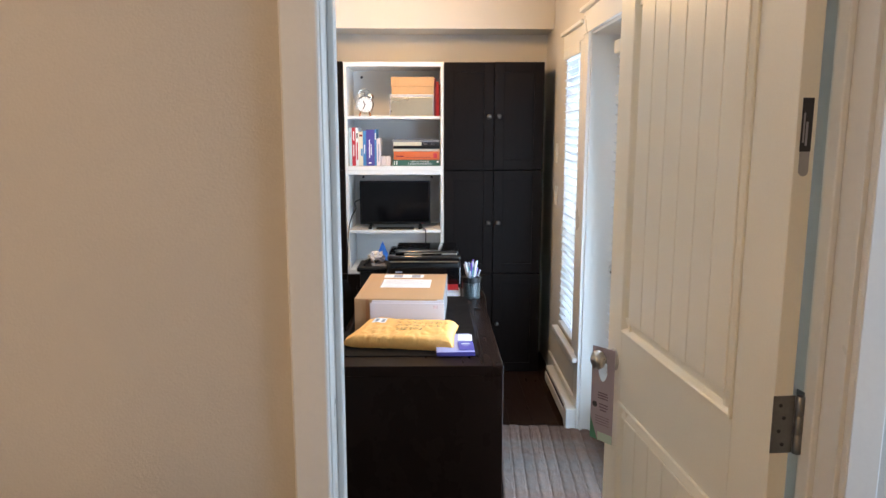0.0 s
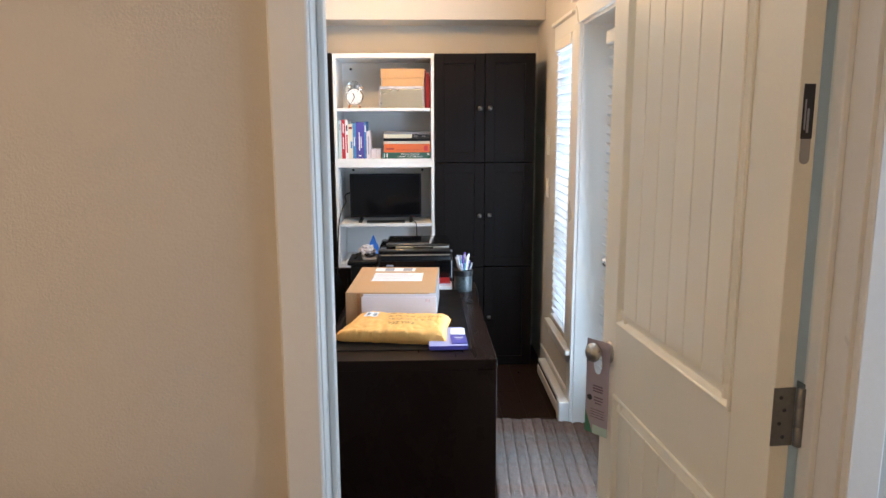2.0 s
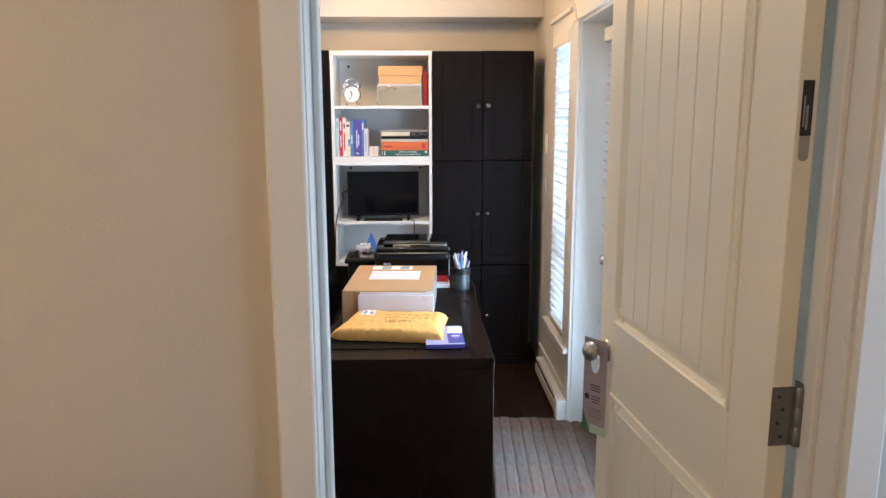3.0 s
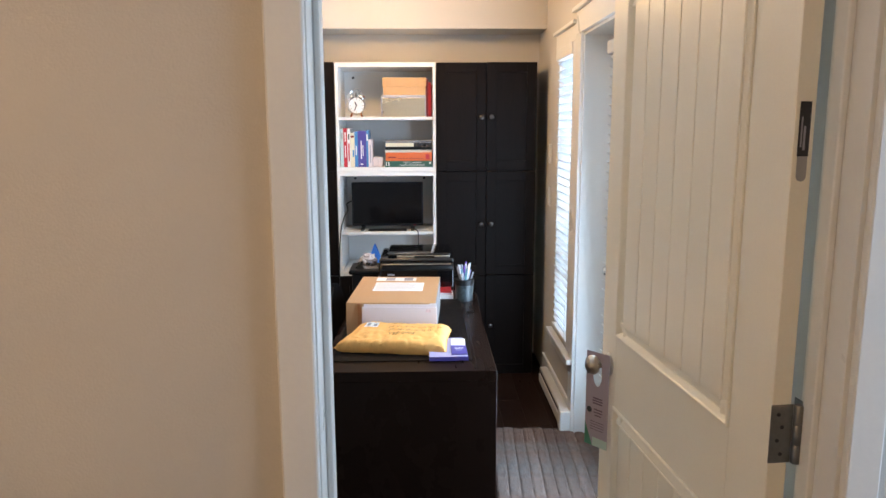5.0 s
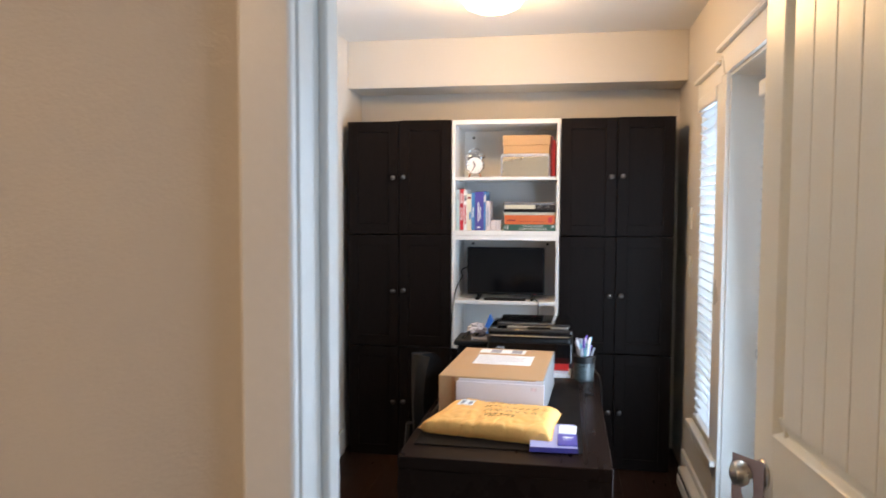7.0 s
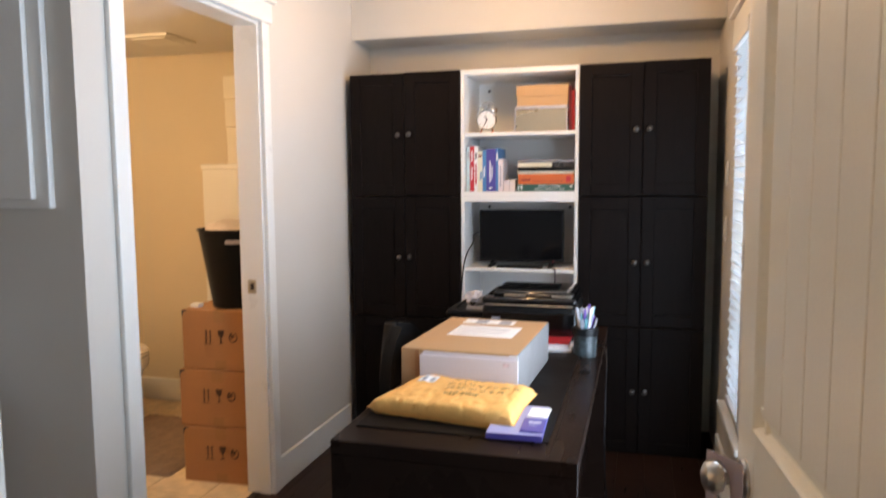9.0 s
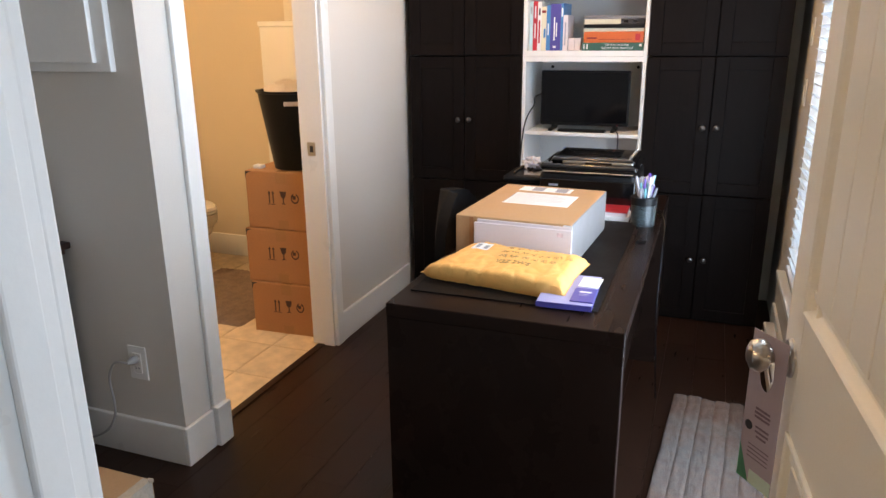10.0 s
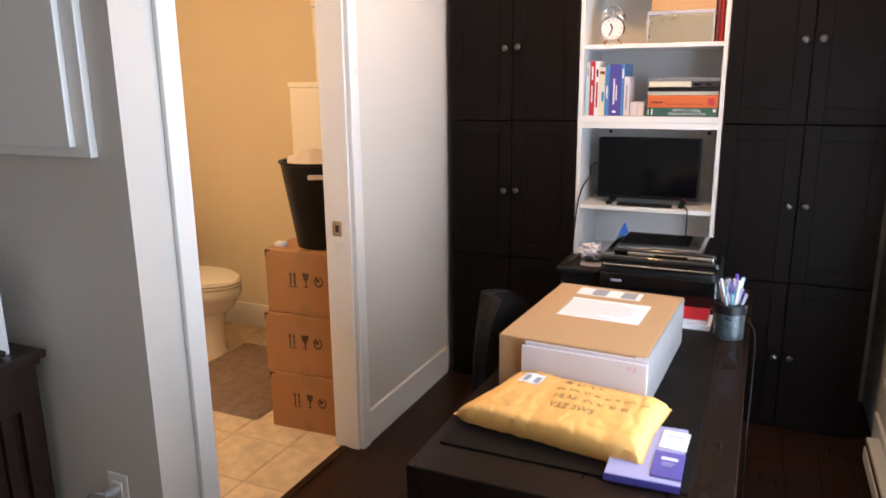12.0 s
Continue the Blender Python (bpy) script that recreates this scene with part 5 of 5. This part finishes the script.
def carton(x0, y0, z0, w, d, h, turn):
    """Taped brown carton with dark corner marks and the usual handling signs."""
    c = thing("carton", pose(x0, y0, z0, 0, 0, turn), "brown taped carton with printed handling signs, stacked", "box", "stack of cartons")
    part("body", box(0, 0, 0, w, d, h, 0.006), KRAFT2, c)
    part("tape", box(w / 2 - 0.026, -0.0006, h - 0.055, w / 2 + 0.026, 0.0, h - 0.004), TAPE, c, "glossy brown tape")
    part("tape", box(w / 2 - 0.026, 0.003, h, w / 2 + 0.026, d - 0.003, h + 0.0006), TAPE, c, "glossy brown tape")
    part("tape", box(w / 2 - 0.026, -0.0006, 0.004, w / 2 + 0.026, 0.0, 0.045), TAPE, c, "glossy brown tape")
    bm = bmesh.new()
    v = [bm.verts.new(p) for p in ((0.002, -0.0007, h - 0.004), (0.034, -0.0007, h - 0.004), (0.010, -0.0007, h - 0.014), (0.002, -0.0007, h - 0.040))]
    bm.faces.new(v)
    part("corner_mark", bm, INK, c)
    zc = h * 0.56
    cx = w / 2 - 0.052
    bm = bmesh.new()
    for k in (0, 1):
        put_box(bm, cx - 0.016 + k * 0.020, -0.0008, zc - 0.028, cx - 0.010 + k * 0.020, 0, zc + 0.018)
        vs = [bm.verts.new(p) for p in ((cx - 0.021 + k * 0.020, -0.0008, zc + 0.018), (cx - 0.005 + k * 0.020, -0.0008, zc + 0.018), (cx - 0.013 + k * 0.020, -0.0008, zc + 0.031))]
        bm.faces.new(vs)
    put_box(bm, cx - 0.024, -0.0008, zc - 0.034, cx + 0.018, 0, zc - 0.031)
    part("arrows_sign", bm, CARTONINK, c)
    gx = w / 2 + 0.008
    bm = bmesh.new()
    vs = [bm.verts.new(p) for p in ((gx - 0.017, -0.0008, zc + 0.030), (gx + 0.017, -0.0008, zc + 0.030), (gx + 0.012, -0.0008, zc + 0.006), (gx + 0.003, -0.0008, zc - 0.004), (gx + 0.003, -0.0008, zc - 0.024), (gx + 0.014, -0.0008, zc - 0.030), (gx - 0.014, -0.0008, zc - 0.030), (gx - 0.003, -0.0008, zc - 0.024), (gx - 0.003, -0.0008, zc - 0.004), (gx - 0.012, -0.0008, zc + 0.006))]
    bm.faces.new(vs)
    part("glass_sign", bm, CARTONINK, c)
    hx = w / 2 + 0.068
    bm = bmesh.new()
    n = 20
    ra = [(hx + 0.021 * math.cos(2 * math.pi * k / n), -0.0008, zc + 0.024 * math.sin(2 * math.pi * k / n)) for k in range(n + 1)]
    rb = [(hx + 0.015 * math.cos(2 * math.pi * k / n), -0.0008, zc + 0.017 * math.sin(2 * math.pi * k / n)) for k in range(n + 1)]
    for k in range(n):
        if k in (4, 5):
            continue
        bm.faces.new([bm.verts.new(p) for p in (ra[k], ra[k + 1], rb[k + 1], rb[k])])
    put_box(bm, hx - 0.012, -0.0008, zc - 0.004, hx + 0.004, 0, zc + 0.012)
    part("hand_sign", bm, CARTONINK, c)
    return c


carton(-1.098, 3.665, 0.0, 0.372, 0.40, 0.258, 3)
carton(-1.110, 3.670, 0.2595, 0.372, 0.40, 0.262, 3.6)
carton(-1.092, 3.678, 0.5230, 0.372, 0.40, 0.272, 2.2)
STK = 0.7955
bn = thing("waste_bin", pose(-0.892, 3.83, STK), "black tapered plastic bin with a bag, on the cartons", "waste bin")


def bin_wall():
    return lathe([(0.105, 0.0), (0.112, 0.004), (0.165, 0.345), (0.173, 0.350), (0.173, 0.358), (0.160, 0.356), (0.106, 0.008), (0.001, 0.008)], 48)


part("tub", bin_wall(), BLACKP, bn, soft=True)
for a in (296, 116):
    part("hand_hole", put_box(bmesh.new(), -0.034, -0.004, -0.010, 0.034, 0.004, 0.010, 0.0038), BAGPL, bn, "pale bag showing through the grip hole", m=pose(0.160 * math.cos(radians(a)), 0.160 * math.sin(radians(a)), 0.305, -8, 0, a + 90))
bg = bmesh.new()
bmesh.ops.create_uvsphere(bg, u_segments=28, v_segments=16, radius=1)
for v in bg.verts:
    k = 1 + 0.22 * noise.noise(v.co * 2.6) + 0.10 * noise.noise(v.co * 7)
    v.co = Vector((v.co.x * 0.14 * k, v.co.y * 0.14 * k, v.co.z * 0.052 * k))
part("bag", bg, BAGPL, bn, "crumpled pale plastic bag", soft=True, m=pose(0.0, 0, 0.345))
wt = thing("tall_white_cabinet", pose(-1.43, 4.38, 0), "tall white storage cabinet behind the cartons", "cabinet")
part("body", box(0, 0, 0, 0.46, 0.30, 1.435, 0.005), SHELFW, wt)
part("top", box(-0.006, -0.006, 1.435, 0.466, 0.306, 1.462, 0.004), SHELFW, wt)
for z, h, x0 in ((1.4625, 0.20, 0.135), (1.663, 0.15, 0.128), (1.8135, 0.125, 0.122)):
    lone("white_carton", box(-1.43 + x0, 4.42, z, -1.43 + x0 + 0.24, 4.64, z + h - 0.001, 0.004), PALECARD, "pale carton stacked on the tall white cabinet", "box", "pale cartons")
# small paper packet beside the bin
lone("paper_packet", box(-1.075, 3.72, STK, -1.03, 3.76, STK + 0.018, 0.004), PAPER, "small white packet on the carton", "packet")

# toilet facing into the room
tl = thing("toilet", pose(-2.075, 4.25, 0, 0, 0, 0), "white porcelain toilet with the lid closed", "toilet")


def oval(profile, n=36):
    """Stacked egg-shaped rings: (half length, half width, shift, height)."""
    bm = bmesh.new()
    rings = []
    for a, b, sx, z in profile:
        rings.append([bm.verts.new((sx + a * math.cos(2 * math.pi * k / n), b * math.sin(2 * math.pi * k / n) * (1 - 0.12 * math.cos(2 * math.pi * k / n)), z)) for k in range(n)])
    for p, q in zip(rings, rings[1:]):
        for k in range(n):
            bm.faces.new((p[k], p[(k + 1) % n], q[(k + 1) % n], q[k]))
    bm.faces.new(rings[0][::-1])
    bm.faces.new(rings[-1])
    return bm


part("bowl", oval([(0.205, 0.12, 0.01, 0.0), (0.20, 0.118, 0.01, 0.02), (0.18, 0.105, 0.025, 0.05), (0.178, 0.102, 0.03, 0.20), (0.19, 0.112, 0.032, 0.235), (0.225, 0.15, 0.04, 0.262), (0.236, 0.16, 0.042, 0.278), (0.24, 0.163, 0.043, 0.30), (0.25, 0.172, 0.045, 0.318), (0.266, 0.186, 0.048, 0.335), (0.272, 0.19, 0.05, 0.36), (0.27, 0.189, 0.05, 0.392)]), PORCELAIN, tl, soft=True)
part("seat", oval([(0.265, 0.188, 0.048, 0.394), (0.272, 0.193, 0.05, 0.400), (0.270, 0.192, 0.05, 0.412)]), PORCELAIN, tl, soft=True)
part("lid", oval([(0.266, 0.189, 0.048, 0.414), (0.272, 0.193, 0.05, 0.420), (0.262, 0.186, 0.048, 0.434), (0.20, 0.14, 0.045, 0.438)]), PORCELAIN, tl, soft=True)
part("tank", box(-0.42, -0.20, 0.38, -0.23, 0.20, 0.72, 0.02, 3), PORCELAIN, tl, soft=True)
part("tank_lid", box(-0.43, -0.21, 0.72, -0.22, 0.21, 0.75, 0.01, 3), PORCELAIN, tl, soft=True)
part("flush_lever", box(-0.232, -0.17, 0.655, -0.215, -0.10, 0.668, 0.003), CHROME, tl)


def shag(x0, y0, x1, y1, h):
    bm = bmesh.new()
    n, k = 60, 46
    g = [[bm.verts.new((x0 + (x1 - x0) * i / n, y0 + (y1 - y0) * j / k, 0.002 if i in (0, n) or j in (0, k) else h * (0.65 + 0.5 * noise.noise((i * 0.9, j * 0.9, 3)) + 0.25 * noise.noise((i * 0.25, j * 0.25, 9))))) for j in range(k + 1)] for i in range(n + 1)]
    for i in range(n):
        for j in range(k):
            bm.faces.new((g[i][j], g[i + 1][j], g[i + 1][j + 1], g[i][j + 1]))
    return bm


lone("bath_mat", shag(-1.86, 3.664, -1.187, 4.42, 0.018), BATHMAT, "taupe shag bath mat on the tile floor", "bath mat", soft=True, m=pose(0, 0, 0.001))
fan = thing("ceiling_vent", pose(-1.57, 4.25, BATH_C), "white square exhaust fan grille in the ceiling", "ceiling vent")
part("frame", box(-0.14, -0.13, -0.014, 0.14, 0.13, 0, 0.005), TRIM, fan)
part("grille", box(-0.10, -0.09, -0.020, 0.10, 0.09, -0.014, 0.003), TRIM, fan)
sk = thing("strike_plate", pose(W_X - 0.055, B1 - 0.0145, 0.918), "nickel strike plate on the door jamb", "strike plate")
part("plate", box(-0.022, -0.0012, -0.029, 0.016, 0, 0.029), STEEL, sk)
part("latch_hole", box(-0.010, -0.0018, -0.014, 0.006, -0.0012, 0.014), INK, sk)
trim("threshold", box(-0.725, B0 + 0.014, 0.0, -0.690, B1 - 0.014, 0.006, 0.002), "dark wood floor transition strip", "threshold", PLANK)

# ---- floor pieces ----
floor = bpy.data.objects["floor"]
PW = 0.127
PLANKS = {L: mesh_of("plank", box(0.0003, 0.0003, -0.013, PW - 0.0003, L - 0.0003, 0, 0.0007, 1), PLANK) for L in (0.42, 0.78, 1.2)}
rnd = random.Random(8)
x = -2.495
while x < E_X - 0.02:
    y = 1.30 - rnd.choice((0.0, 0.3, 0.6, 0.9))
    y_end = 4.5 if x > W_X - 0.08 else GREY_Y
    while y < y_end:
        L = rnd.choice((0.78, 1.2, 1.2))
        if y > 0.2:
            o = new("plank", PLANKS[L])
            o.parent = floor
            o.matrix_basis = pose(x, y, 0)
        y += L
    x += PW
bath = structure("floor_bathroom", box(BATH_W, GREY_Y + 0.121, -0.014, -0.705, BATH_N, 0.0015), GROUT, "beige travertine tile bathroom floor", "floor")
TS = 0.288
TM2 = mesh_of("tile", box(0.004, 0.004, 0.0, TS - 0.004, TS - 0.004, 0.004, 0.002, 2), TILE)
TM3 = mesh_of("tile", box(0.004, 0.004, 0.0, 0.205, TS - 0.004, 0.004, 0.002, 2), TILE)
for i in range(-6, 1):
    for j in range(0, 7):
        o = new("tile", TM3 if i == 0 else TM2)
        o.parent = bath
        o.matrix_basis = pose(-0.92 + i * TS, 2.671 + j * TS, 0)
